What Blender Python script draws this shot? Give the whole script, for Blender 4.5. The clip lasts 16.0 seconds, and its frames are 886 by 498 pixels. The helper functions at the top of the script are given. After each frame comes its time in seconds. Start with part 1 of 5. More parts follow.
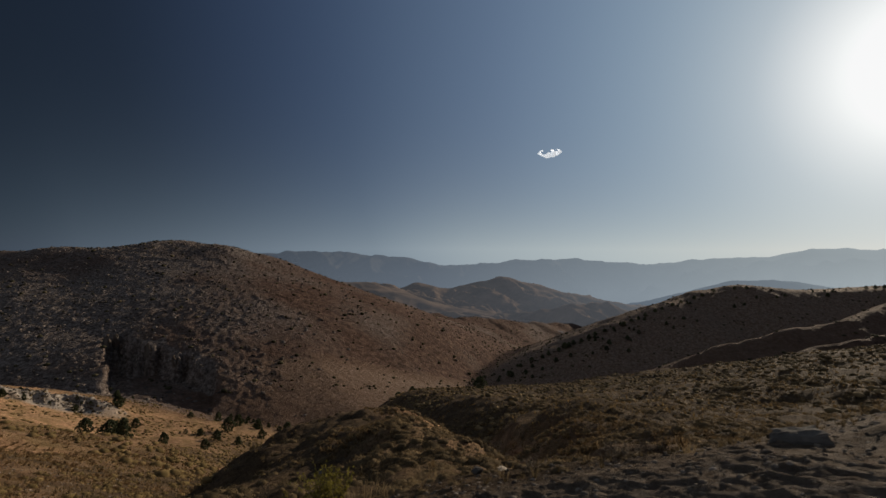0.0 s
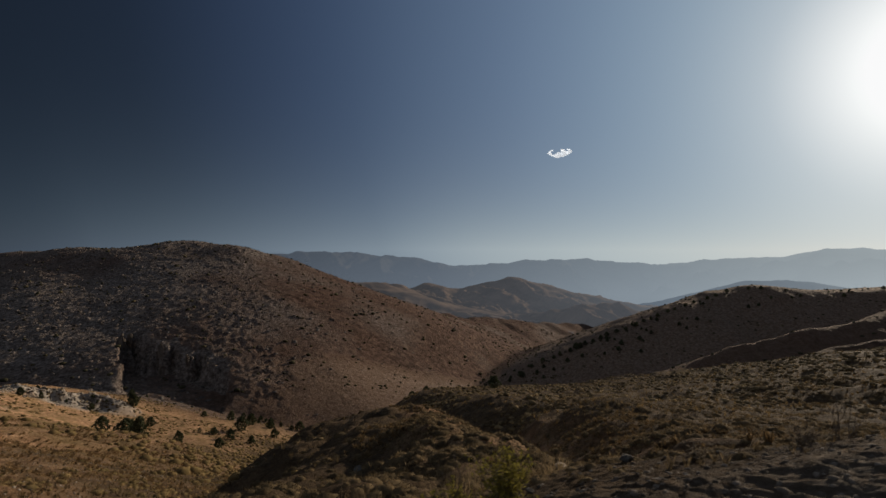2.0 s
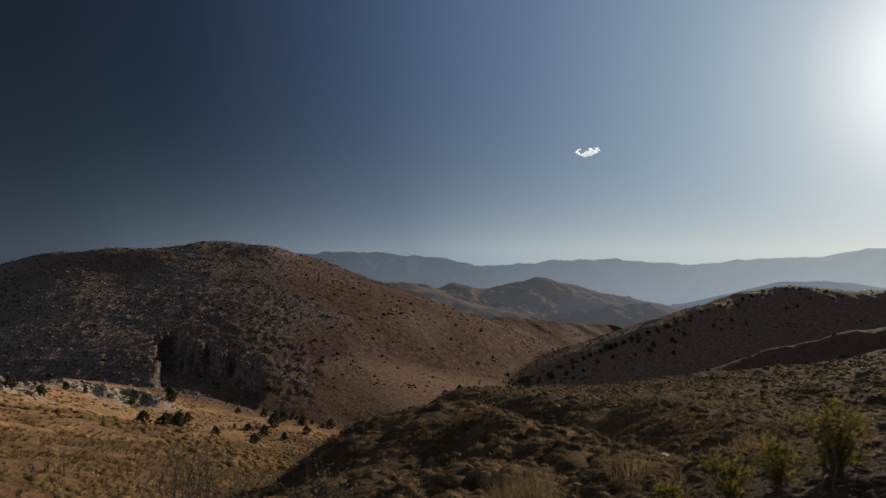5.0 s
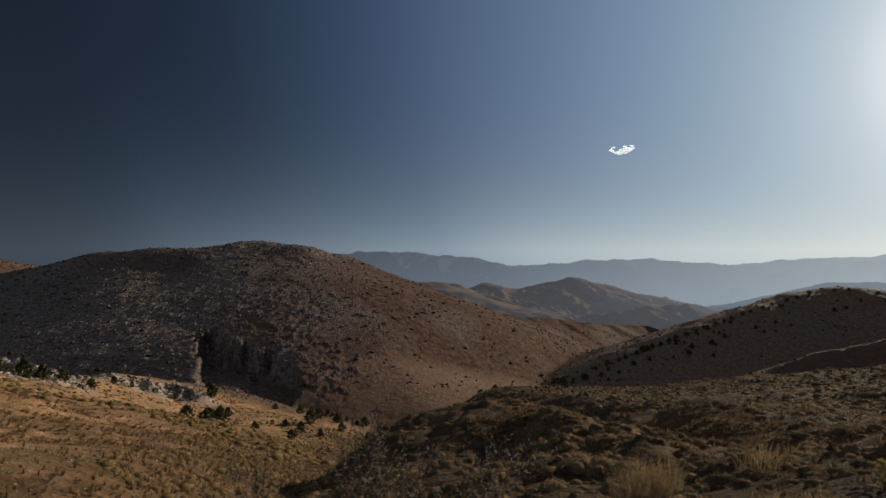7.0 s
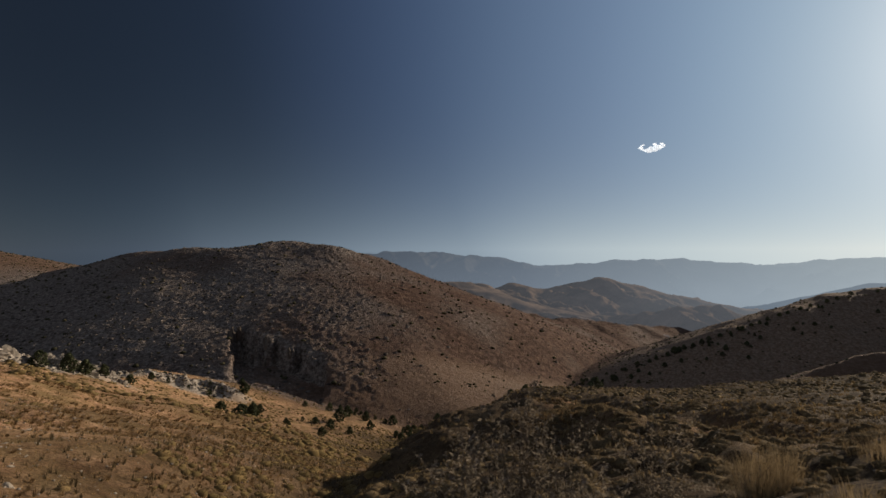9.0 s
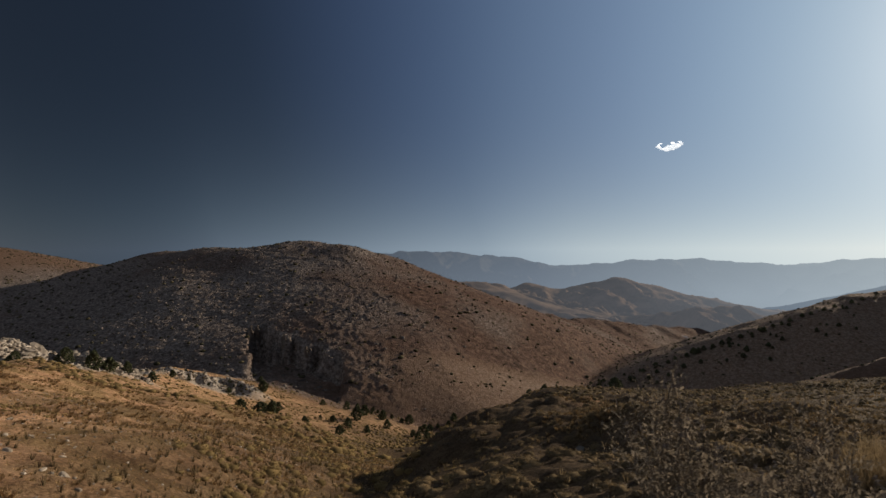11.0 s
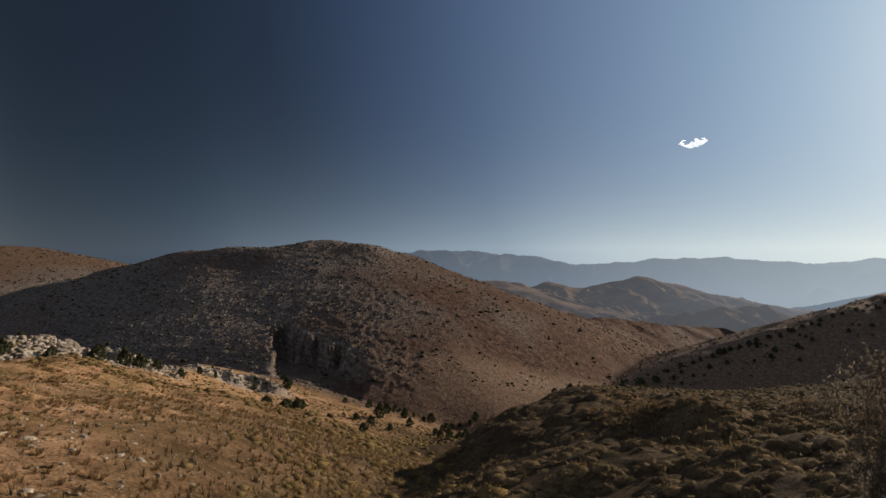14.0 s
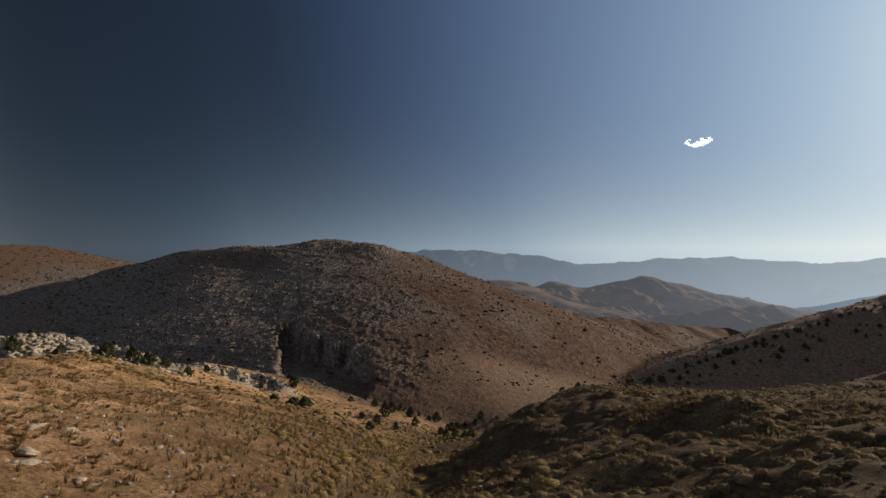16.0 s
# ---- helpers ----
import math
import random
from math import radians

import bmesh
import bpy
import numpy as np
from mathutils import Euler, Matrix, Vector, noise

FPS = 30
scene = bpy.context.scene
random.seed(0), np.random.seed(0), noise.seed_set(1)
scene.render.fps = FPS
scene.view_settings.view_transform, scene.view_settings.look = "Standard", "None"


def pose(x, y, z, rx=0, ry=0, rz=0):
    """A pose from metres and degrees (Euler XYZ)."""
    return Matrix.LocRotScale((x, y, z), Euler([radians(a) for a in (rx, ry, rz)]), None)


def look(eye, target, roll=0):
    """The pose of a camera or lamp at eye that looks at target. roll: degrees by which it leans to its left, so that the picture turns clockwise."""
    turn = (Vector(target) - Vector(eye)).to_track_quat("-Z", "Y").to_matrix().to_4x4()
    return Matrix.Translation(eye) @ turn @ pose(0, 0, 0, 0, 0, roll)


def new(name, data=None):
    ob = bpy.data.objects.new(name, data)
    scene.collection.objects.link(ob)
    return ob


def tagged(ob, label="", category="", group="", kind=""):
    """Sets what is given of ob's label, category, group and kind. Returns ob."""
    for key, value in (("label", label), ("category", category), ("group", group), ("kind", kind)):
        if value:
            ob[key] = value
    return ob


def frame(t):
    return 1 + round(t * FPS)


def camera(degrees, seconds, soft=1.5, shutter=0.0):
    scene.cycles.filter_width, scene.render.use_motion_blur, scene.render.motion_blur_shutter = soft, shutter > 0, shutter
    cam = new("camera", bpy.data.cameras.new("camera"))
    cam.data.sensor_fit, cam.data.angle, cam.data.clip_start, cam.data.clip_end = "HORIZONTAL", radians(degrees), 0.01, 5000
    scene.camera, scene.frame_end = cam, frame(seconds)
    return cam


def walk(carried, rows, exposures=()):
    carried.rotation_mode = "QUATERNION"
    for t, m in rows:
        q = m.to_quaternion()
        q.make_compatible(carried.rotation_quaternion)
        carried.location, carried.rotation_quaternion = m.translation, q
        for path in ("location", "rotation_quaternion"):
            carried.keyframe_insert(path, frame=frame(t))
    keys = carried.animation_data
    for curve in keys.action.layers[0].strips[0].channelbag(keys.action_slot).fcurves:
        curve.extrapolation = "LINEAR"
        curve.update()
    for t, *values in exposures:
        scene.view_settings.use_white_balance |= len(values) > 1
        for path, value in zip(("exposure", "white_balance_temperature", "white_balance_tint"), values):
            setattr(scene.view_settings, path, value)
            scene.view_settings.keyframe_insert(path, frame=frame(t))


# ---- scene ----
# World datum: z = 0 is the camera's height at the start. x runs along the dirt track, y out over the valley.
PATH = [
    (0.0, -0.011, -0.020, 0.013, -0.00, 0.00, 0.09),
    (0.5, -0.201, 0.127, -0.060, 0.23, 0.02, 0.06),
    (1.0, -0.411, 0.220, -0.118, 0.46, 0.03, 0.03),
    (1.5, -0.634, 0.273, -0.167, 0.73, 0.03, 0.02),
    (2.0, -0.864, 0.297, -0.210, 1.05, 0.03, 0.02),
    (2.5, -1.098, 0.304, -0.250, 1.46, 0.03, 0.01),
    (3.0, -1.332, 0.299, -0.289, 1.88, 0.02, 0.01),
    (3.5, -1.563, 0.288, -0.327, 2.27, 0.03, 0.01),
    (6.0, -2.634, 0.238, -0.534, 5.49, 0.04, -0.06),
    (6.5, -2.828, 0.234, -0.577, 6.41, 0.03, -0.06),
    (7.0, -3.015, 0.230, -0.619, 7.37, 0.03, -0.07),
    (7.5, -3.197, 0.225, -0.661, 8.31, 0.01, -0.09),
    (8.0, -3.373, 0.219, -0.700, 9.12, 0.01, -0.10),
    (8.5, -3.545, 0.211, -0.738, 9.73, 0.01, -0.12),
    (9.0, -3.712, 0.198, -0.774, 10.23, 0.02, -0.13),
    (11.5, -4.514, 0.070, -0.923, 12.27, -0.00, -0.16),
    (12.0, -4.671, 0.032, -0.949, 12.66, -0.01, -0.18),
    (12.5, -4.829, -0.008, -0.975, 13.05, -0.03, -0.20),
    (13.0, -4.987, -0.050, -1.001, 13.39, -0.04, -0.21),
    (13.5, -5.147, -0.093, -1.029, 13.74, -0.06, -0.23),
    (14.0, -5.308, -0.136, -1.058, 14.03, -0.08, -0.25),
    (14.5, -5.473, -0.178, -1.089, 14.17, -0.13, -0.26),
    (15.0, -5.642, -0.220, -1.122, 14.26, -0.13, -0.22),
    (15.5, -5.816, -0.262, -1.156, 14.37, -0.14, -0.19),
    (16.0, -5.996, -0.305, -1.191, 14.48, -0.14, -0.19),
]
cam = camera(80.6, 16.0, soft=1.5, shutter=0.5)
walk(cam, [(t, pose(x, y, z, 90 + pitch, -roll, yaw)) for t, x, y, z, yaw, pitch, roll in PATH], [(0.0, -0.08), (8.0, 0.22), (16.0, 0.5)])

# ---- light ----
SUN_AZ, SUN_EL = radians(43.0), radians(14.5)
SUN = Vector((math.sin(SUN_AZ) * math.cos(SUN_EL), math.cos(SUN_AZ) * math.cos(SUN_EL), math.sin(SUN_EL)))


def build_world():
    w = bpy.data.worlds.new("sky")
    w.use_nodes = True
    scene.world = w
    n, k = w.node_tree.nodes, w.node_tree.links
    n.clear()
    out, bg = n.new("ShaderNodeOutputWorld"), n.new("ShaderNodeBackground")
    sky = n.new("ShaderNodeTexSky")
    sky.sky_type, sky.sun_disc = "NISHITA", False
    sky.sun_elevation, sky.sun_rotation = SUN_EL, SUN_AZ
    sky.altitude, sky.air_density, sky.dust_density, sky.ozone_density = 1500, 1.0, 0.6, 2.0
    # the deep sky away from the sun, the bright aureole round it, the pale haze along the horizon
    co, dot, nrm = n.new("ShaderNodeTexCoord"), n.new("ShaderNodeVectorMath"), n.new("ShaderNodeVectorMath")
    nrm.operation, dot.operation = "NORMALIZE", "DOT_PRODUCT"
    dot.inputs[1].default_value = SUN
    k.new(co.outputs["Generated"], nrm.inputs[0])
    k.new(nrm.outputs[0], dot.inputs[0])

    def math_node(op, a, b=None):
        m = n.new("ShaderNodeMath")
        m.operation = op
        for v, i in ((a, 0), (b, 1)):
            if isinstance(v, bpy.types.NodeSocket):
                k.new(v, m.inputs[i])
            elif v is not None:
                m.inputs[i].default_value = v
        return m.outputs[0]

    def ramp(fac, stops):
        r = n.new("ShaderNodeValToRGB")
        e = r.color_ramp.elements
        r.color_ramp.interpolation = "B_SPLINE"
        while len(e) < len(stops):
            e.new(0.5)
        for s, (p, c) in zip(e, stops):
            s.position, s.color = p / 180, (*c, 1)
        k.new(fac, r.inputs[0])
        return r.outputs[0]

    def mix(fac, a, b):
        m = n.new("ShaderNodeMix")
        m.data_type = "RGBA"
        for v, i in ((fac, 0), (a, 6), (b, 7)):
            if isinstance(v, bpy.types.NodeSocket):
                k.new(v, m.inputs[i])
            else:
                m.inputs[i].default_value = v
        return m.outputs[2]

    angle = math_node("DIVIDE", math_node("ARCCOSINE", dot.outputs["Value"]), radians(180))
    sep = n.new("ShaderNodeSeparateXYZ")
    k.new(nrm.outputs[0], sep.inputs[0])
    el = math_node("ARCSINE", math_node("MAXIMUM", sep.outputs[2], 0.0))
    low = math_node("EXPONENT", math_node("DIVIDE", el, -radians(5.0)))
    tone = mix(low, ramp(angle, HIGH_SKY), ramp(angle, LOW_SKY))
    over = n.new("ShaderNodeMapRange")
    over.interpolation_type = "SMOOTHSTEP"
    over.inputs["From Min"].default_value, over.inputs["From Max"].default_value = radians(28), radians(65)
    k.new(el, over.inputs["Value"])
    tone = mix(over.outputs[0], tone, (*ZENITH, 1))
    big = n.new("ShaderNodeVectorMath")
    big.operation = "SCALE"
    big.inputs["Scale"].default_value = 10
    k.new(tone, big.inputs[0])
    k.new(mix(0.97, sky.outputs[0], big.outputs[0]), bg.inputs[0])
    bg.inputs[1].default_value = 0.1
    k.new(bg.outputs[0], out.inputs[0])


# colour of the sky by the angle from the sun, in degrees
HIGH_SKY = [(0, (1.7, 1.7, 1.65)), (5, (1.0, 1.0, 0.98)), (12, (0.4, 0.48, 0.54)), (22, (0.22, 0.305, 0.405)), (33, (0.125, 0.182, 0.278)), (42, (0.086, 0.13, 0.208)),
            (52, (0.042, 0.068, 0.126)), (62, (0.022, 0.036, 0.071)), (72, (0.0088, 0.0145, 0.0262)), (90, (0.0062, 0.009, 0.0148)), (102, (0.012, 0.016, 0.025)), (130, (0.27, 0.31, 0.38)),
            (180, (0.64, 0.7, 0.82))]
ZENITH = (0.115, 0.13, 0.155)
LOW_SKY = [(0, (1.1, 1.1, 1.05)), (14, (0.56, 0.61, 0.61)), (28, (0.44, 0.515, 0.545)), (42, (0.325, 0.39, 0.435)), (52, (0.205, 0.27, 0.34)), (78, (0.043, 0.065, 0.101)),
           (90, (0.03, 0.045, 0.069)), (102, (0.04, 0.05, 0.062)), (130, (0.36, 0.39, 0.44)), (180, (0.7, 0.75, 0.84))]
build_world()
sun = new("sun", bpy.data.lights.new("sun", "SUN"))
sun.data.energy, sun.data.angle, sun.data.color = 4.6, radians(0.53), (1.0, 0.83, 0.63)
sun.matrix_world = look((0, 0, 50), Vector((0, 0, 50)) - SUN)

# ---- relief ----


def cell(ix, iy, seed):
    h = (ix.astype(np.int64) * 374761393 + iy.astype(np.int64) * 668265263 + seed * 1442695041) & 0xFFFFFFFF
    h = ((h ^ (h >> 13)) * 1274126177) & 0xFFFFFFFF
    h = ((h ^ (h >> 16)) * 2246822519) & 0xFFFFFFFF
    return ((h ^ (h >> 15)) & 0xFFFFFF) / float(0xFFFFFF)


def grain(x, y, size, seed=0):
    """Smooth value noise, -1 to 1, with cells of that size."""
    x, y = x / size, y / size
    ix, iy = np.floor(x), np.floor(y)
    u, v = x - ix, y - iy
    u, v = u * u * u * (u * (u * 6 - 15) + 10), v * v * v * (v * (v * 6 - 15) + 10)
    a, b = cell(ix, iy, seed), cell(ix + 1, iy, seed)
    c, d = cell(ix, iy + 1, seed), cell(ix + 1, iy + 1, seed)
    return 2 * ((a + (b - a) * u) * (1 - v) + (c + (d - c) * u) * v) - 1


def fbm(x, y, size, octaves, seed=0, gain=0.5):
    s, a = 0, 1.0
    for o in range(octaves):
        s = s + a * grain(x * 0.8 + y * 0.6 if o % 2 else x, y * 0.8 - x * 0.6 if o % 2 else y, size, seed + o)
        a, size = a * gain, size / 2.03
    return s


def ridged(x, y, size, octaves, seed=0):
    s, a = 0, 1.0
    for o in range(octaves):
        s = s + a * (1 - 2 * np.abs(grain(x * 0.8 + y * 0.6 if o % 2 else x, y * 0.8 - x * 0.6 if o % 2 else y, size, seed + o)))
        a, size = a * 0.5, size / 2.1
    return s


def spine(x, y, pts):
    """Distance to a line of (x, y, ...) points, the other values at the nearest place on it, and the side (1 left, -1 right)."""
    best = np.full(np.shape(x), 1e18)
    vals = [np.zeros(np.shape(x)) for _ in pts[0][2:]]
    side = np.ones(np.shape(x))
    for p, q in zip(pts, pts[1:]):
        dx, dy = q[0] - p[0], q[1] - p[1]
        s = np.clip(((x - p[0]) * dx + (y - p[1]) * dy) / (dx * dx + dy * dy), 0, 1)
        ex, ey = x - p[0] - s * dx, y - p[1] - s * dy
        d2 = ex * ex + ey * ey
        m = d2 < best
        best = np.where(m, d2, best)
        side = np.where(m, np.sign(dx * ey - dy * ex), side)
        for i in range(len(vals)):
            vals[i] = np.where(m, p[i + 2] + s * (q[i + 2] - p[i + 2]), vals[i])
    return np.sqrt(best), vals, side


def smax(a, b, k):
    h = np.clip(0.5 + 0.5 * (b - a) / k, 0, 1)
    return a + (b - a) * h + k * h * (1 - h)


def crest(x, y, pts, left, right, rr, steep_foot=False):
    """The height of a ridge: from its crest line it falls away by left and right to either side."""
    h = np.full(np.shape(x), -1e4)
    for p, q in zip(pts, pts[1:]):
        dx, dy = q[0] - p[0], q[1] - p[1]
        n = math.hypot(dx, dy)
        s = np.clip(((x - p[0]) * dx + (y - p[1]) * dy) / (n * n), 0, 1)
        ex, ey = x - p[0] - s * dx, y - p[1] - s * dy
        d = np.hypot(ex, ey)
        turn = (dx * ey - dy * ex) / (n * np.maximum(d, 1e-6))
        w = p[3] + s * (q[3] - p[3])
        e = np.maximum(d - w, 0)
        fall = (0.5 * (left + right) + 0.5 * (left - right) * turn) * (np.sqrt(e * e + rr * rr) - rr) + 0.02 * np.minimum(d, w)
        if steep_foot:
            fall = fall + 0.1 * (np.sqrt(np.maximum(e - 200, 0) ** 2 + 900) - 30)
        h = smax(h, p[2] + s * (q[2] - p[2]) - fall, 0.25 * rr + 0.1)
    return h


# crest lines: x, y, crest height, half-width of the flat top; then fall to the left and to the right, rounding of the crest
BIG_HILL = [(-681, 478, -90, 8), (-581, 473, -50, 8), (-485, 478, -21, 8), (-410, 487, -4, 8), (-350, 490, 0.5, 8), (-305, 475, 1.5, 8), (-269, 514, 7, 8), (-218, 505, 2.7, 6),
            (-195, 525, -6, 5), (-165, 577, -27, 5), (-137, 635, -47, 5), (-76, 746, -80, 5), (16, 900, -119, 5), (262, 1120, -159, 5), (400, 1230, -192, 5), (560, 1330, -235, 5)]
RIGHT_HILL = [(900, 480, -5, 20), (520, 492, -32, 15), (408, 481, -34.3, 10), (333, 470, -37, 10), (271, 467, -32.9, 8), (234, 465, -38.2, 6), (199, 442, -44.6, 5), (145, 423, -60, 3),
              (98, 420, -78, 2), (43, 418, -101, 2), (13, 420, -123, 2)]
SPUR_A = [(330, 330, -20, 1), (202, 261, -35, 0.5), (165, 256, -41, 0.5), (137, 255, -47, 0.5), (106, 248, -56, 0.5), (70, 250, -75, 0.5)]
SPUR_B = [(300, 230, -15, 1), (179, 210, -35, 0.5), (146, 203, -39, 0.5), (116, 187, -43, 0.5), (85, 190, -56, 0.5)]
LEFT_HILL = [(-1200, 300, 20, 20), (-815, 395, 3, 20), (-741, 520, 3, 15), (-724, 543, 2.6, 10), (-677, 569, -12, 8), (-615, 607, -24, 8), (-480, 680, -70, 8)]
GOLD_RIDGE = [(12, -2, 0.4, 1.0), (3, -0.8, -0.75, 1.0), (-6, -1.4, -2.4, 1.0), (-13, -1.0, -3.1, 1.0), (-20, 2, -3.0, 1.5), (-60, 40, -13, 3), (-104, 78, -21.5, 4), (-127, 116, -33, 5),
              (-160, 183, -50, 6), (-150, 260, -78, 5), (-140, 300, -100, 5)]
ROCK_RIB = [(-170, 20, -12, 2), (-126, 70, -21.5, 2), (-127, 88, -23, 2), (-127, 96, -24, 2), (-129, 101, -28.5, 2), (-128, 110, -29.5, 2), (-128.5, 117, -30, 2), (-130, 123, -33.5, 2), (-129, 131, -38.5, 1)]
ROCK_RIB_LOW = [(-150, 158, -46, 1), (-148, 170, -46.2, 1), (-139, 181, -50, 1), (-132, 186, -52.5, 1), (-124, 188, -55, 1)]
# the near slope, from the edge of the track down to the shelf's rim: y, height, left edge, tilt right of the middle, brow left of the middle, tilt beyond it
NEAR_SLOPE = np.array([(-1, -1.2, -40, 0.19, 0, 0.2), (1.5, -1.2, -18, 0.19, 0, 0.2), (2.6, -1.25, -12, 0.17, 0, 0.28), (3.6, -1.6, -10.5, 0.15, 0, 0.35), (5, -2.35, -10.2, 0.12, -0.3, 0.5),
                       (8, -3.6, -10.4, 0.08, -0.8, 0.58), (12.5, -4.95, -11.3, 0.03, -1.4, 0.56), (18, -6.3, -11.6, 0.0, -1.7, 0.36), (23, -7.6, -11.4, 0.0, -2.2, 0.24),
                       (28, -8.6, -10.6, 0.0, -2.6, 0.17), (36, -10.8, -8.0, 0.0, -3, 0.1), (60, -16.6, -4, 0.01, 0, 0), (90, -24.2, -8, 0.01, 0, 0), (115, -30.8, -8, 0.0, 0, 0),
                       (142, -37.0, -2, 0.0, 0, 0), (165, -48, 0, 0.0, 0, 0), (330, -150, 20, 0.0, 0, 0), (600, -500, 20, 0, 0, 0)])
# gullies: x, y, depth, half-width
GULLY_MAIN = [(-7.5, 5, 0.1, 1.6), (-8.8, 8, 0.5, 2), (-10.8, 14, 1.2, 3), (-13.2, 24, 1.0, 4), (-20, 45, 1.5, 6), (-35, 90, 3, 10), (-60, 180, 6, 15), (-60, 260, 3, 15)]
GULLY_SIDE = [(6.5, 8.5, 0.2, 1.2), (3.9, 12, 1.1, 1.7), (3.3, 16, 1.7, 2.1), (3.2, 22, 2.3, 2.8), (2.8, 32, 3.2, 3.8), (-1, 46, 4.2, 6), (-9, 62, 5, 8), (-30, 95, 3, 8)]
GULLY_SHELF = [(12, 46, 0.4, 6), (16.5, 60, 1.8, 8), (15, 78, 1.2, 8), (6, 95, 0.8, 8)]
VALLEY_BED = [(-80, 325, 3, 45), (-15, 372, 16, 45), (30, 420, 28, 42), (80, 490, 24, 45), (150, 610, 10, 50)]
HOLLOW = [(-40, 66, 0.5, 26), (-62, 104, 3.5, 32), (-92, 160, 9, 38), (-100, 205, 3, 32)]
HILL_GULLY = [(-322, 478, 2, 24), (-308, 442, 4.5, 32), (-276, 392, 3.5, 36), (-220, 325, 1, 30)]


def big_hill_table():
    """The big hill on a grid of 5 m: its crest stays sharp, its flanks are rounded off."""
    gx, gy = np.meshgrid(np.arange(-900, 700, 5.0), np.arange(150, 1500, 5.0), indexing="ij")
    h = np.maximum(crest(gx, gy, BIG_HILL, 0.65, np.interp(gx, [-450, -340, -280, -170, -80, 0, 60], [0.39, 0.35, 0.325, 0.305, 0.305, 0.32, 0.33]), 16, True), -400)
    w = np.exp(-0.5 * (np.arange(-18, 19) / 6.0) ** 2)
    w = w / w.sum()
    b = np.pad(h, 18, mode="edge")
    b = sum(w[i] * b[i:i + h.shape[0], :] for i in range(37))
    b = sum(w[i] * b[:, i:i + h.shape[1]] for i in range(37))
    m = np.clip((spine(gx, gy, BIG_HILL)[0] - 18) / 55, 0, 1)
    return h + (b - h) * m * m * (3 - 2 * m)


BIG_HILL_TABLE = big_hill_table()


def big_hill(x, y):
    u, v = np.clip((x + 900) / 5, 0, 318.99), np.clip((y - 150) / 5, 0, 268.99)
    i, j = u.astype(int), v.astype(int)
    u, v = u - i, v - j
    t = BIG_HILL_TABLE
    h = (t[i, j] * (1 - u) + t[i + 1, j] * u) * (1 - v) + (t[i, j + 1] * (1 - u) + t[i + 1, j + 1] * u) * v
    d, (deep, w), side = spine(x, y, HILL_GULLY)
    away = np.clip((y - 1400) / 80, 0, 1) + np.clip((x - 600) / 80, 0, 1) + np.clip((-800 - x) / 80, 0, 1)
    return h - deep * np.exp(-(d / w) ** 2) - 900 * away


CLIFF_X, CLIFF_Y, CLIFF_HALF = -166, 306, 33
# alcoves of the cliff: left edge, right edge, depth
ALCOVES = [(-195, -174, 6), (-168, -155, 6), (-150, -137, 6)]


def cliff(x, y):
    """How far, 0 to 1, the ground is cut away in front of the low cliff, and how near its face is."""
    u = x + 3.2 * fbm(x, y, 6, 4, 53)
    face = CLIFF_Y - 6 + 1.6 * ridged(x, 0.4 * y, 13, 4, 49) - 0.3 * (x - CLIFF_X) + 3.0 * fbm(x, y, 8, 4, 50)
    for left, right, deep in ALCOVES:
        face = face + deep * np.clip((u - left) / 2.5, 0, 1) * np.clip((right - u) / (right - left), 0, 1) ** 0.8
    across = x * CLIFF_Y / np.maximum(y, 60) + 2.5 * fbm(x, y, 6, 4, 54)
    side = np.clip((CLIFF_HALF - np.abs(across - CLIFF_X)) / 3.5, 0, 1)
    cut = np.clip(np.maximum((face - y) / 6, 0) ** 1.2 + 0.4 * grain(x, y, 3.2, 52) * np.clip((face - y + 4) / 4, 0, 1), 0, 1) * np.clip((y - CLIFF_Y + 56) / 45, 0, 1) * side
    return cut, side * np.clip(1.6 - np.abs(face - y - 2) / 6, 0, 1)


